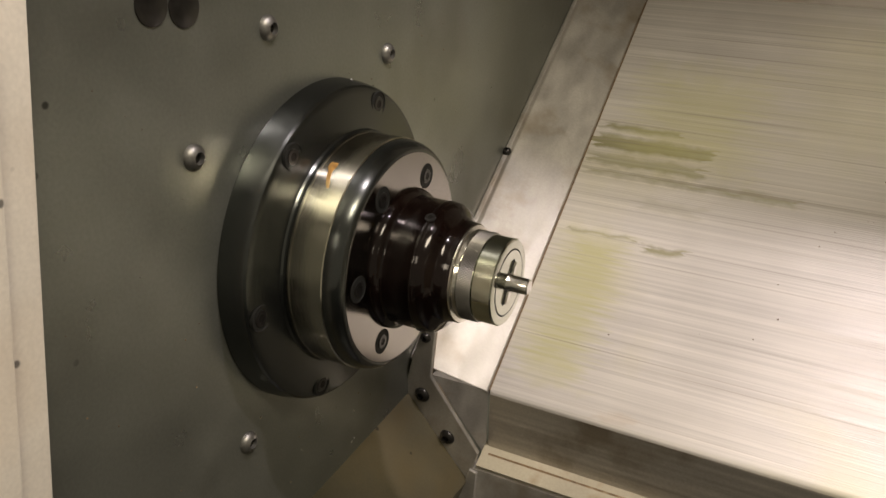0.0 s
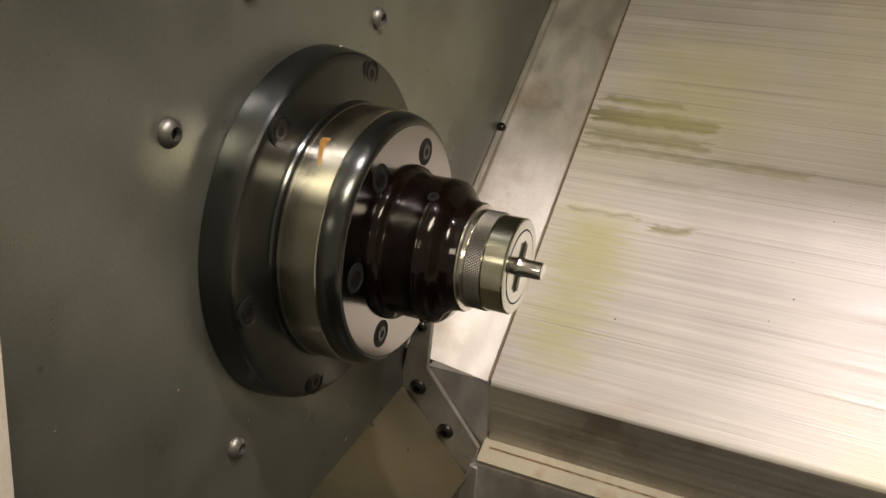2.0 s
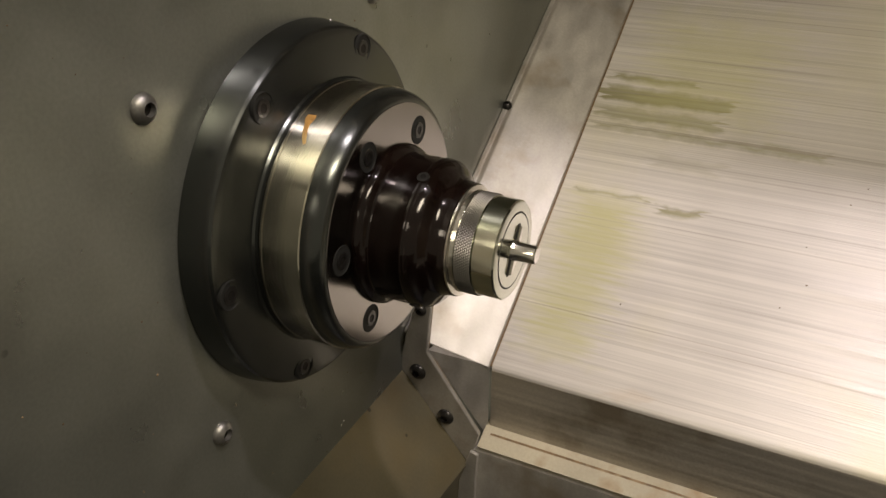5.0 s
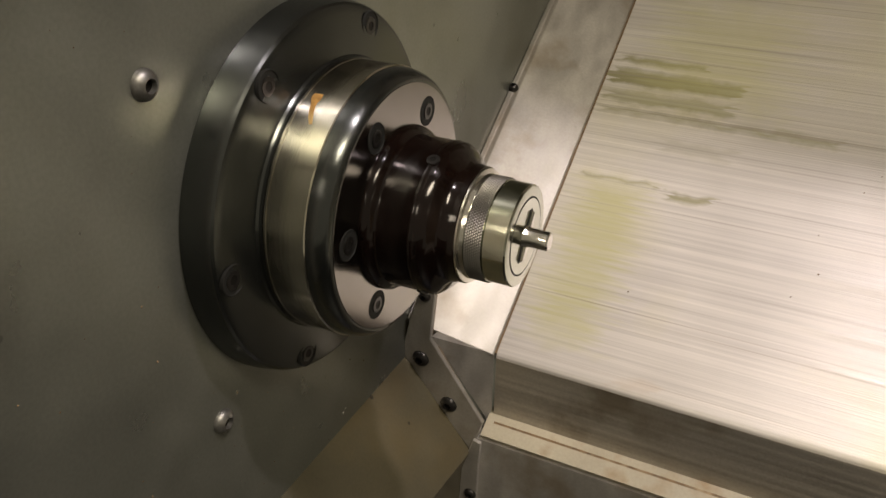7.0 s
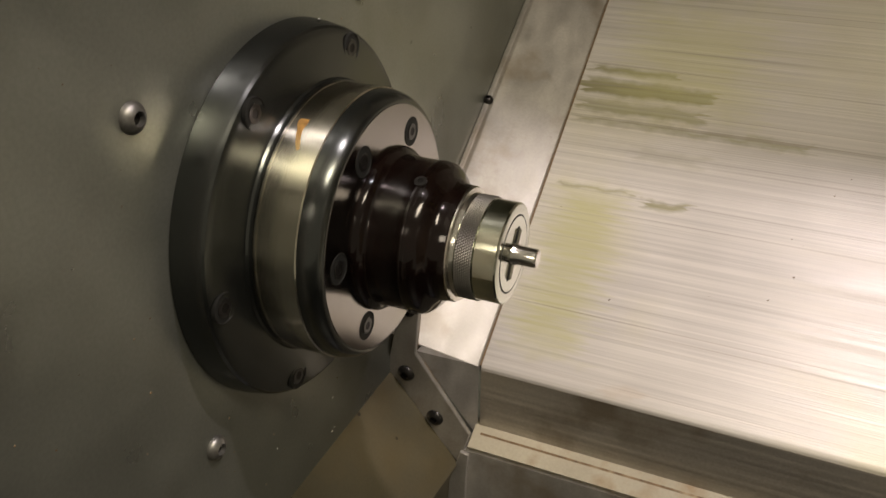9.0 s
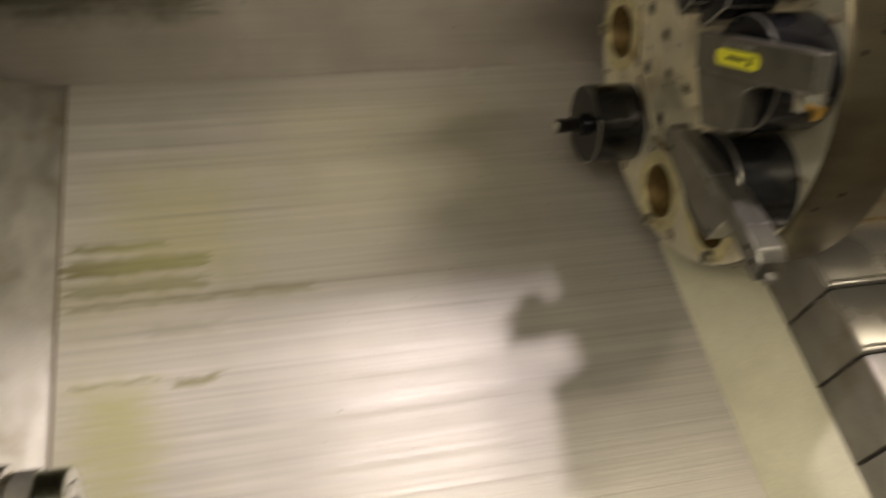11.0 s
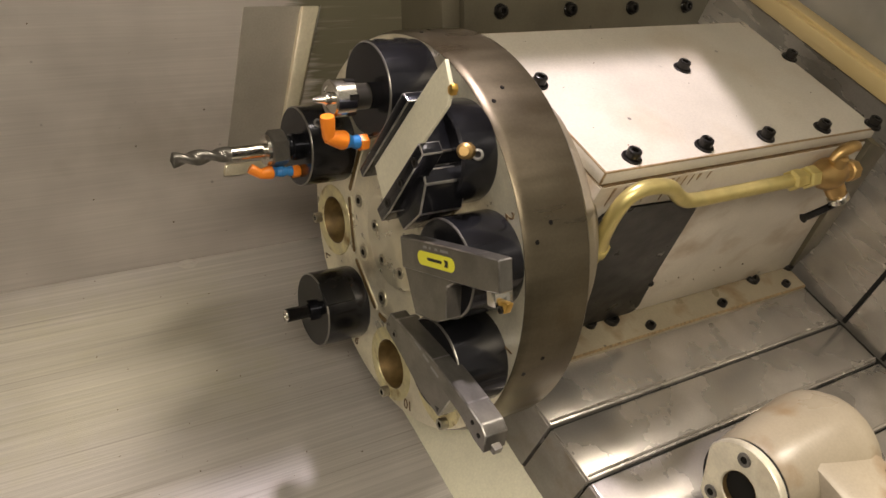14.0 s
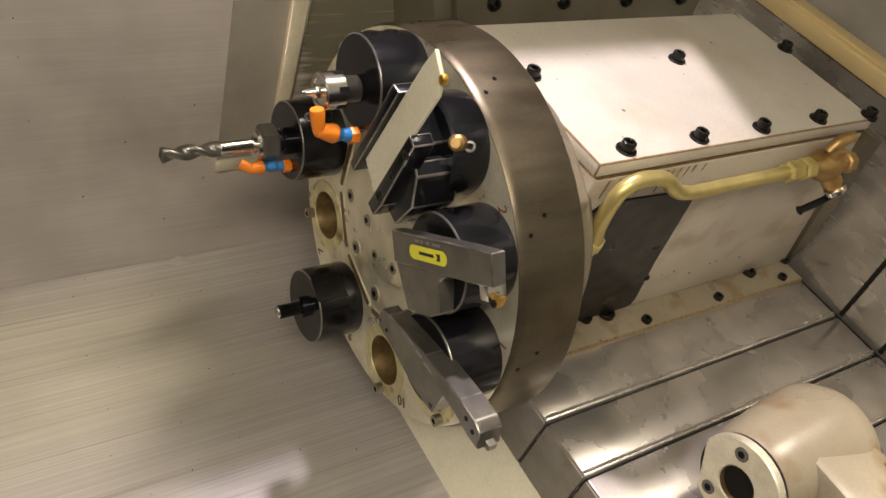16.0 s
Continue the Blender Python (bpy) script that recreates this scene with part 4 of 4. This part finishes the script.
part("drain_boss", turned([(0.0, 0.0), (0.0, 0.0088), (0.012, 0.0084), (0.013, 0.0070), (0.016, 0.0070), (0.016, 0)], 20, facing((0.8480, -0.0740, 0.1640), (0.45, 0.65, -0.55))), BRONZE, vl)
part("drain_nut", turned([(0.0, 0.0055), (0.0, 0.0082), (0.001, 0.0090), (0.005, 0.0090), (0.006, 0.0080), (0.006, 0.0055), (0.002, 0.0050), (0.002, 0)], 20, facing((0.8548, -0.0640, 0.1555), (0.45, 0.65, -0.55))), BRIGHT, vl, "bright drain nut")
part("lever", tube(curve_points([(0.868, -0.0560, 0.1560), (0.858, -0.0500, 0.1560), (0.842, -0.0440, 0.1570), (0.832, -0.0400, 0.1580)], 4), [0.0032] * 12 + [0.0042], 10), BLACK_DULL, vl, "black lever")


# ---- tailstock ----
ta = thing("tailstock", (0.70, 0.0, -0.05), "oil-stained cream tailstock with a bolted ring", "tailstock")
TY, TZ = 0.0145, -0.0035
mt = Matrix.Translation((0, TY, TZ))
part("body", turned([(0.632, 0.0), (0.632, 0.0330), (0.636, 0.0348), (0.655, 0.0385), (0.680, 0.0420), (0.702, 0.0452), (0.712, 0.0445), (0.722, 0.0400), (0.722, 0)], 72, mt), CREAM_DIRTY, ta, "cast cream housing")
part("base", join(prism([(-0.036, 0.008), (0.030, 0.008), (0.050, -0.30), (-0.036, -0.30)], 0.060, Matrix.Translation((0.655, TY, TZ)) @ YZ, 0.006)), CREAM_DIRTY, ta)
part("ring_gap", turned([(0.628, 0.0), (0.628, 0.0325), (0.633, 0.0325), (0.633, 0)], 56, mt), DARKGAP, ta)
bm = turned([(0.6245, 0.0130), (0.6235, 0.0142), (0.6235, 0.0325), (0.6245, 0.0336), (0.6290, 0.0336), (0.6290, 0.0130)], 96)
for v in bm.verts:
    over = v.co.y * 0.38 + v.co.z * 0.925 - 0.0275
    if over > 0:
        v.co.y -= 0.38 * over
        v.co.z -= 0.925 * over
bm.transform(mt)
part("ring", bm, NICKEL, ta, "pale steel ring with a flat")
part("bore", turned([(0.624, 0.0130), (0.652, 0.0125), (0.652, 0)], 40, mt), RUSTY, ta, "dark bore")
for k in range(3):
    a_ = radians(-66 + 125 * k)
    screw(ta, (0.6235, TY + 0.0240 * math.sin(a_), TZ + 0.0240 * math.cos(a_)), (-1, 0, 0), 0.0050, 0.0009, SCREW_GREY, "socket_head_screw")


# ---- tool holders ----
def tool(name, deg, label, category):
    q = station(deg)
    ob = new(name)
    ob.empty_display_size = 0.02
    ob.matrix_basis = T @ q
    tagged(ob, label, category, "tool holders on the turret")
    return ob, T @ q


HL, HR = 0.0370, 0.0310


def holder_body(ob, q, flats=(), length=HL, radius=HR):
    """A round black holder standing out of the turret face, with set screws in its side."""
    part("holder_body", turned([(0.0, 0.0), (0.0, radius - 0.0005), (-0.0015, radius), (-length + 0.0012, radius), (-length, radius - 0.0012), (-length, 0)], 72), BLACK, ob, "black round holder", q, 25)
    part("worn_edge", turned([(-length + 0.0010, radius + 0.00002), (-length + 0.0003, radius - 0.0004), (-length - 0.00005, radius - 0.0011)], 72), SHANK, ob, "worn bright edge", q, 25)
    for ang in flats:
        for dx in (0.012, 0.027):
            a_ = radians(ang)
            d = Vector((0, math.sin(a_), math.cos(a_)))
            at = d * radius + Vector((-dx, 0, 0))
            screw(ob, at, d, 0.0045, 0.0006, SCREW, "set_screw", frame_=q)


def threaded(x0, x1, r, pitch=0.0011):
    prof, x = [(x0, 0)], x0
    step = -pitch / 2 if x1 < x0 else pitch / 2
    k = 0
    while (x1 - x) * step > 0:
        prof.append((x, r if k % 2 else r * 0.87))
        x += step
        k += 1
    prof += [(x1, r * 0.8), (x1, 0)]
    return turned(prof, 24)


def nozzle(ob, q, pts):
    """A jointed coolant nozzle from nut to tip: points with radii and colours."""
    for name, mat, a, b, ra, rb in pts:
        a, b, ra, rb = Vector(a), Vector(b), ra * 0.88, rb * 0.88
        n = 6 if name == "nozzle_nut" else 18
        d = (b - a).length
        prof = [(0, 0), (0, ra * 0.9), (d * 0.15, ra)] + ([(d * 0.5, min(ra, rb) * 0.78)] if name == "nozzle_segment" else []) + [(d * 0.85, rb), (d, rb * 0.9), (d, 0)]
        part(name, turned(prof, n, facing(a, b - a)), mat, ob, "", q)


# drill
ob, q = tool("drill_holder", 0, "black drill holder with a twist drill and orange-blue coolant nozzles", "tool holder")
holder_body(ob, q, (250, 70))
part("collar", turned([(-HL, 0), (-HL, 0.0105), (-0.0415, 0.0105), (-0.0425, 0.0095), (-0.0470, 0.0095), (-0.0470, 0)], 40), BLACK, ob, frame_=q)
part("collet_nut", turned([(-0.0465, 0), (-0.0465, 0.0135), (-0.0480, 0.0150), (-0.0590, 0.0150), (-0.0605, 0.0132), (-0.0605, 0)], 6), SHANK, ob, "hexagonal collet nut", q, 20)
part("nut_washer", turned([(-0.0605, 0.0), (-0.0605, 0.0120), (-0.0632, 0.0115), (-0.0632, 0.0070), (-0.0625, 0.0066), (-0.0625, 0)], 36), BRIGHT, ob, frame_=q)
# fluted drill: a two-lobed section that turns along its length
bm = bmesh.new()
NS, NR, X_0, X_1 = 70, 28, -0.0900, -0.1345
rings = []
for i in range(NS + 1):
    u = i / NS
    x = X_0 + (X_1 - X_0) * u
    tw = 2 * math.pi * 1.15 * u
    ring = []
    for k in range(NR):
        a_ = 2 * math.pi * k / NR
        flute = 0.5 + 0.5 * math.cos(2 * a_)
        depth = 0.46 * min(1.0, u * 9)
        r = 0.0060 * (1 - depth * flute)
        if u > 0.955:
            r *= max(0.04, (1 - u) / 0.045)
        ring.append(bm.verts.new((x, r * math.sin(a_ + tw), r * math.cos(a_ + tw))))
    rings.append(ring)
for a, b in zip(rings, rings[1:]):
    for k in range(NR):
        bm.faces.new((a[k], a[(k + 1) % NR], b[(k + 1) % NR], b[k]))
bm.faces.new(rings[0])
bm.faces.new(rings[-1])
part("fluted_drill", bm, SHANK, ob, "grey twisted flutes", q, 70)
part("shank", turned([(-0.0620, 0), (-0.0620, 0.0058), (-0.0905, 0.0058), (-0.0905, 0)], 32), BRIGHT, ob, "round bright drill shank", q)
nozzle(ob, q, [("nozzle_nut", ORANGE, (-0.0368, 0.0140, -0.0130), (-0.0430, 0.0140, -0.0130), 0.0056, 0.0056),
               ("nozzle_segment", BLUE, (-0.0430, 0.0135, -0.0125), (-0.0520, 0.0130, -0.0120), 0.0046, 0.0050),
               ("nozzle_segment", BLUE, (-0.0515, 0.0130, -0.0120), (-0.0600, 0.0125, -0.0118), 0.0050, 0.0050),
               ("nozzle_elbow", ORANGE, (-0.0595, 0.0125, -0.0118), (-0.0690, 0.0125, -0.0128), 0.0062, 0.0046),
               ("nozzle_tip", ORANGE, (-0.0675, 0.0130, -0.0135), (-0.0765, 0.0090, -0.0085), 0.0042, 0.0046)])

# small boring head in a collet nut
ob, q = tool("collet_holder", -72, "black collet holder with a pointed bit in a bright nut", "tool holder")
holder_body(ob, q, (8, 188))
q_bit = q @ Matrix.Translation((0.0015, 0, -0.0040))
part("collar", threaded(-HL, -0.0520, 0.0085), SHANK, ob, "threaded collar", q_bit)
part("collet_nut", turned([(-0.0500, 0), (-0.0500, 0.0112), (-0.0510, 0.0122), (-0.0640, 0.0122), (-0.0652, 0.0112), (-0.0652, 0.0085), (-0.0645, 0.0080), (-0.0645, 0)], 40), BRIGHT, ob, "round slotted collet nut", q_bit)
for k in range(6):
    a_ = math.radians(60 * k + 12)
    slot = box(-0.0565, -0.0502, -0.0017, 0.0017, 0.0108, 0.01245)
    slot.transform(Matrix.Rotation(a_, 4, "X"))
    part("nut_slot", slot, DARKHOLE, ob, "", q_bit)
part("bit", turned([(-0.0640, 0), (-0.0640, 0.0044), (-0.0685, 0.0042), (-0.0700, 0.0030), (-0.0765, 0.0013), (-0.0772, 0.0)], 24), BRIGHT, ob, "pointed bright bit", q_bit)
nozzle(ob, q, [("nozzle_nut", ORANGE, (-0.0390, -0.0080, -0.0325), (-0.0450, -0.0080, -0.0325), 0.0066, 0.0066),
               ("nozzle_segment", BLUE, (-0.0450, -0.0080, -0.0320), (-0.0560, -0.0080, -0.0300), 0.0056, 0.0060),
               ("nozzle_elbow", ORANGE, (-0.0550, -0.0080, -0.0300), (-0.0680, -0.0080, -0.0262), 0.0074, 0.0052),
               ("nozzle_tip", ORANGE, (-0.0665, -0.0080, -0.0275), (-0.0690, -0.0090, -0.0120), 0.0048, 0.0056)])

# threaded stub
ob, q = tool("stub_holder", 72, "black round holder with a threaded stub", "tool holder")
holder_body(ob, q, (195, 330), radius=0.0300)
part("relief", box(-HL - 0.0004, -0.012, -0.010, 0.010, -0.0302, -0.0262, 0.001), BLACK_DULL, ob, frame_=q)
part("stub_collar", turned([(-HL, 0), (-HL, 0.0085), (-0.0420, 0.0082), (-0.0420, 0)], 28), BLACK, ob, frame_=q)
part("threaded_stub", threaded(-0.0415, -0.0600, 0.0056), SCREW, ob, "dark threaded stub with a bright end", q)
part("stub_end", turned([(-0.0600, 0.0), (-0.0600, 0.0050), (-0.0612, 0.0042), (-0.0612, 0.0028), (-0.0602, 0.0026), (-0.0602, 0)], 24), BRIGHT, ob, frame_=q)

BX = 0.4450 - FX     # front plane of the bars

# turning tool with a yellow label
ob, q = tool("turning_tool_holder", -144, "black holder clamping a square turning tool with a yellow label", "tool holder")
holder_body(ob, q, ())
part("clamp_block", prism([(-0.0285, -0.0020), (-0.0200, -0.0300), (0.0050, -0.0300), (0.0150, -0.0265), (0.0185, -0.0060), (0.0270, -0.0020), (0.0270, 0.0005), (-0.0285, 0.0005)], 0.022, Matrix.Translation((BX + 0.006, 0, 0)) @ Matrix(((0, 0, 1, 0), (0, 1, 0, 0), (1, 0, 0, 0), (0, 0, 0, 1))), 0.0008, 1), SHANK, ob, "stepped clamp block", q)
sh = part("tool_shank", prism([(-0.0205, 0.0010), (-0.0205, 0.0205), (0.0600, 0.0205), (0.0790, 0.0200), (0.0780, 0.0020), (0.0600, 0.0010)], 0.009, Matrix.Translation((BX, 0, 0)) @ Matrix(((0, 0, 1, 0), (0, 1, 0, 0), (1, 0, 0, 0), (0, 0, 0, 1))), 0.0007, 1), SHANK, ob, "grey square tool shank", q)
lb = []
for k in range(40):
    a_ = 2 * math.pi * k / 40
    cx = 0.0150 if math.cos(a_) > 0 else -0.0150
    lb.append((0.0185 + cx + 0.0042 * math.cos(a_), 0.0105 + 0.0042 * math.sin(a_)))
RT = Matrix(((0, 0, 1, 0), (0, 1, 0, 0), (1, 0, 0, 0), (0, 0, 0, 1)))   # xy of a prism to radial, tangential
part("label", prism(lb, 0.0004, Matrix.Translation((BX - 0.0003, 0, 0)) @ RT), YELLOW, sh, "yellow label with a dark mark", q)
part("label_mark", prism([(0.0275, 0.0085), (0.0315, 0.0085), (0.0315, 0.0125), (0.0275, 0.0125), (0.0290, 0.0105)], 0.0002, Matrix.Translation((BX - 0.00045, 0, 0)) @ RT), INK, sh, "", q)
part("label_bar", prism([(0.0100, 0.0098), (0.0250, 0.0098), (0.0250, 0.0116), (0.0100, 0.0116)], 0.0002, Matrix.Translation((BX - 0.00045, 0, 0)) @ RT), INK, sh, "", q)
for k, (a, b) in enumerate(((0.006, 0.010), (0.012, 0.014), (0.018, 0.021), (0.024, 0.032))):
    part("stamp_bar", prism([(a, 0.0165), (b, 0.0165), (b, 0.0180), (a, 0.0180)], 0.00015, Matrix.Translation((BX - 0.00012, 0, 0)) @ RT), ETCH, sh, "", q)
part("insert_clamp", box(BX + 0.002, BX + 0.014, -0.0075, 0.0030, 0.0630, 0.0710, 0.001), BRIGHT, ob, "", q)
part("insert", prism([(0.0690, -0.0105), (0.0755, -0.0100), (0.0790, -0.0040), (0.0700, -0.0035)], 0.0045, Matrix.Translation((BX + 0.004, 0, 0)) @ RT, 0.0008), CARBIDE, ob, "gold carbide insert", q)
screw(ob, (BX + 0.004, -0.0080, 0.0730), (-1, 0, 0), 0.0022, 0.001, SCREW, "insert_screw", frame_=q)

# grooving tool
ob, q = tool("grooving_tool_holder", 180, "black holder clamping a long grooving tool and side plate", "tool holder")
holder_body(ob, q, ())
G = 0.4520 - FX
part("side_plate", prism([(-0.0460, -0.0060), (-0.0420, -0.0100), (-0.0180, -0.0110), (0.0080, -0.0140), (0.0300, -0.0110), (0.0340, 0.0135), (-0.0200, 0.0100), (-0.0440, 0.0050)], 0.012, Matrix.Translation((G, 0, 0)) @ RT, 0.0007, 1), SHANK, ob, "grey stepped side plate", q)
sh = part("tool_shank", prism([(-0.0350, 0.0100), (-0.0320, 0.0125), (0.0100, 0.0225), (0.0480, 0.0280), (0.0640, 0.0290), (0.0710, 0.0262), (0.0745, 0.0150), (0.0640, 0.0140), (0.0480, 0.0155)], 0.016, Matrix.Translation((G - 0.003, 0, 0)) @ RT, 0.0007, 1), SHANK, ob, "grey grooving tool bar", q)
part("blade_tip", prism([(0.0660, 0.0140), (0.0775, 0.0150), (0.0775, 0.0195), (0.0660, 0.0200)], 0.006, Matrix.Translation((G + 0.002, 0, 0)) @ RT, 0.0005, 1), SHANK, ob, "", q)
for zz, xx in ((0.0580, 0.006), (0.0660, 0.004)):
    part("coolant_hole", turned([(-0.0005, 0), (-0.0005, 0.0016), (0.0003, 0.0016), (0.0003, 0)], 14, facing((G - 0.003, 0.0170 + xx, zz), (-1, 0, 0))), DARKHOLE, ob, "", q)
for a, b in ((-0.010, -0.002), (0.001, 0.008), (0.011, 0.020)):
    part("stamp_bar", prism([(a, 0.0160), (b, 0.0168), (b, 0.0186), (a, 0.0178)], 0.00015, Matrix.Translation((G - 0.00315, 0, 0)) @ RT), ETCH, sh, "", q)
screw(ob, (G, -0.0040, -0.0330), (-1, 0, 0), 0.0030, 0.0004, SHANK, "set_screw", frame_=q)
screw(ob, (G, -0.0040, -0.0420), (-1, 0, 0), 0.0016, 0.0004, SHANK, "set_screw", frame_=q)
part("arrow_mark", prism([(0.0240, -0.0070), (0.0280, -0.0050), (0.0280, -0.0090)], 0.0002, Matrix.Translation((G - 0.0002, 0, 0)) @ RT), INK, ob, "", q)

# parting blade block
ob, q = tool("parting_tool_holder", -108, "black block holding a pale parting blade between two clamps", "tool holder")
part("holder_body", turned([(0.0, 0.0), (0.0, HR + 0.001), (-0.0015, HR + 0.0015), (-0.024, HR + 0.0015), (-0.0255, HR), (-0.0255, 0)], 72), BLACK, ob, "black round holder", q, 25)
part("block", prism([(-0.0300, -0.0330), (-0.0060, -0.0360), (0.0120, -0.0260), (0.0160, -0.0180), (0.0110, -0.0140), (0.0200, -0.0100), (0.0260, 0.0180), (-0.0340, 0.0160)], 0.030, Matrix.Translation((BX + 0.006, 0, 0)) @ RT, 0.0010), BLACK, ob, "black clamp block", q)
part("blade", prism([(-0.0270, -0.0120), (-0.0200, 0.0090), (0.0700, 0.0080), (0.0850, 0.0065), (0.0790, -0.0080), (0.0700, -0.0125)], 0.0026, Matrix.Translation((BX - 0.001, 0, 0)) @ RT, 0.0004, 1), BLADE, ob, "satin parting blade, paler for the light it reflects", q)
part("blade_insert", prism([(0.0775, -0.0055), (0.0755, -0.0080), (0.0770, -0.0112), (0.0808, -0.0098), (0.0818, -0.0066)], 0.004, Matrix.Translation((BX - 0.0015, 0, 0)) @ RT, 0.0006), CARBIDE, ob, "golden blade insert", q)
part("inner_clamp", prism([(-0.0330, -0.0140), (-0.0330, -0.0230), (-0.0200, -0.0240), (0.0360, -0.0200), (0.0370, -0.0125)], 0.014, Matrix.Translation((BX - 0.004, 0, 0)) @ RT, 0.0008), BLACK, ob, "black lower clamp bar", q)
part("outer_clamp", prism([(-0.0330, 0.0090), (-0.0320, 0.0150), (0.0440, 0.0165), (0.0460, 0.0090)], 0.018, Matrix.Translation((BX - 0.005, 0, 0)) @ RT, 0.0008), BLACK, ob, "black upper clamp bar", q)
for zz in (-0.018, 0.004, 0.026):
    screw(ob, (BX - 0.004, -0.0185, zz), (-1, 0, 0), 0.0030, 0.0004, SCREW, "clamp_screw", frame_=q)
part("nozzle_ball", turned([(0, 0), (0, 0.0042), (0.003, 0.0052), (0.007, 0.0040), (0.010, 0.0048), (0.012, 0.0030), (0.012, 0)], 20, facing((-0.0190, -0.0150, 0.0250), (-0.7, -0.3, 0.6))), BRONZE, ob, "brass coolant nozzle", q)
screw(ob, (-0.0150, -0.0190, 0.0265), (-0.5, -0.4, 0.7), 0.0036, 0.003, SCREW_GREY, "set_screw", frame_=q)




# ---- chips and specks ----
def scatter(name, mat, label, spots, size, frame_, normal, seed):
    """Tiny flat crumbs lying on a surface: a joined scatter."""
    rnd = random.Random(seed)
    bm = bmesh.new()
    n = Vector(normal).normalized()
    u = n.orthogonal().normalized()
    w = n.cross(u)
    for (p0, p1, count) in spots:
        for _ in range(count):
            p = Vector([rnd.uniform(a, b) for a, b in zip(p0, p1)])
            r = size * rnd.uniform(0.45, 1.3)
            a0 = rnd.uniform(0, 6.28)
            ring = [bm.verts.new(p - n * 0.0003 + (u * math.cos(a0 + k * 1.2566) + w * math.sin(a0 + k * 1.2566) * rnd.uniform(0.4, 1)) * r) for k in range(5)]
            top = bm.verts.new(p + n * r * 0.6)
            for k in range(5):
                bm.faces.new((ring[k], ring[(k + 1) % 5], top))
    return setting(name, bm, mat, label, "dirt", frame_, "stuff")


scatter("dirt_speck", GRIME, "dark dirt specks on the headstock wall", [((0, -0.20, -0.20), (0, 0.06, -0.06), 34), ((0, -0.20, -0.06), (0, -0.10, 0.14), 14), ((0, 0.03, 0.06), (0, 0.20, 0.12), 6)], 0.0009, W, (1, 0, 0), 3)
scatter("metal_chip", GLINT, "bright metal chips on the headstock wall", [((0, -0.14, -0.17), (0, 0.04, -0.08), 12)], 0.0008, W, (1, 0, 0), 5)
scatter("dirt_speck", GRIME, "dark dirt specks on the slanted panel", [((0.30, PY, 0.20), (0.53, PY, 0.46), 46), ((0.08, PY, 0.02), (0.42, PY, 0.30), 16)], 0.0010, T, (0, -1, 0), 7)
scatter("dirt_speck", GRIME, "dark dirt specks on the back wall", [((0.25, 0.4985, 0.08), (0.60, 0.4985, 0.30), 22)], 0.0012, W, (0, -1, 0), 9)
scatter("dirt_speck", GRIME, "dark dirt specks on the slide lid", [((0.60, YT, 0.19), (0.88, YT, 0.34), 14)], 0.0009, T, (0, -1, 0), 11)
scatter("dirt_speck", GRIME, "oily specks on the slide front", [((0.73, 0.02, front_z(0.045)), (0.90, 0.07, front_z(0.045)), 10)], 0.0012, T, (0, 0.1, -1), 13)
scatter("metal_chip", GLINT, "bright metal chips on the flange edge", [((0.004, -0.075, 0.060), (0.012, -0.055, 0.0745), 5), ((0.004, -0.045, 0.0855), (0.010, -0.015, 0.0935), 9)], 0.0008, T, (0, -0.5, 0.86), 15)
dn = thing("dent", (0.4195, PY, 0.4614), "small dent in the sheet at the panel seam", "dent")
part("dent_fold", turned([(-0.0004, 0.010), (0.0006, 0.006), (0.0022, 0.002), (0.0026, 0.0)], 16, facing((0.4195, PY, 0.4580), (0, -1, 0.2))), STAINLESS, dn)
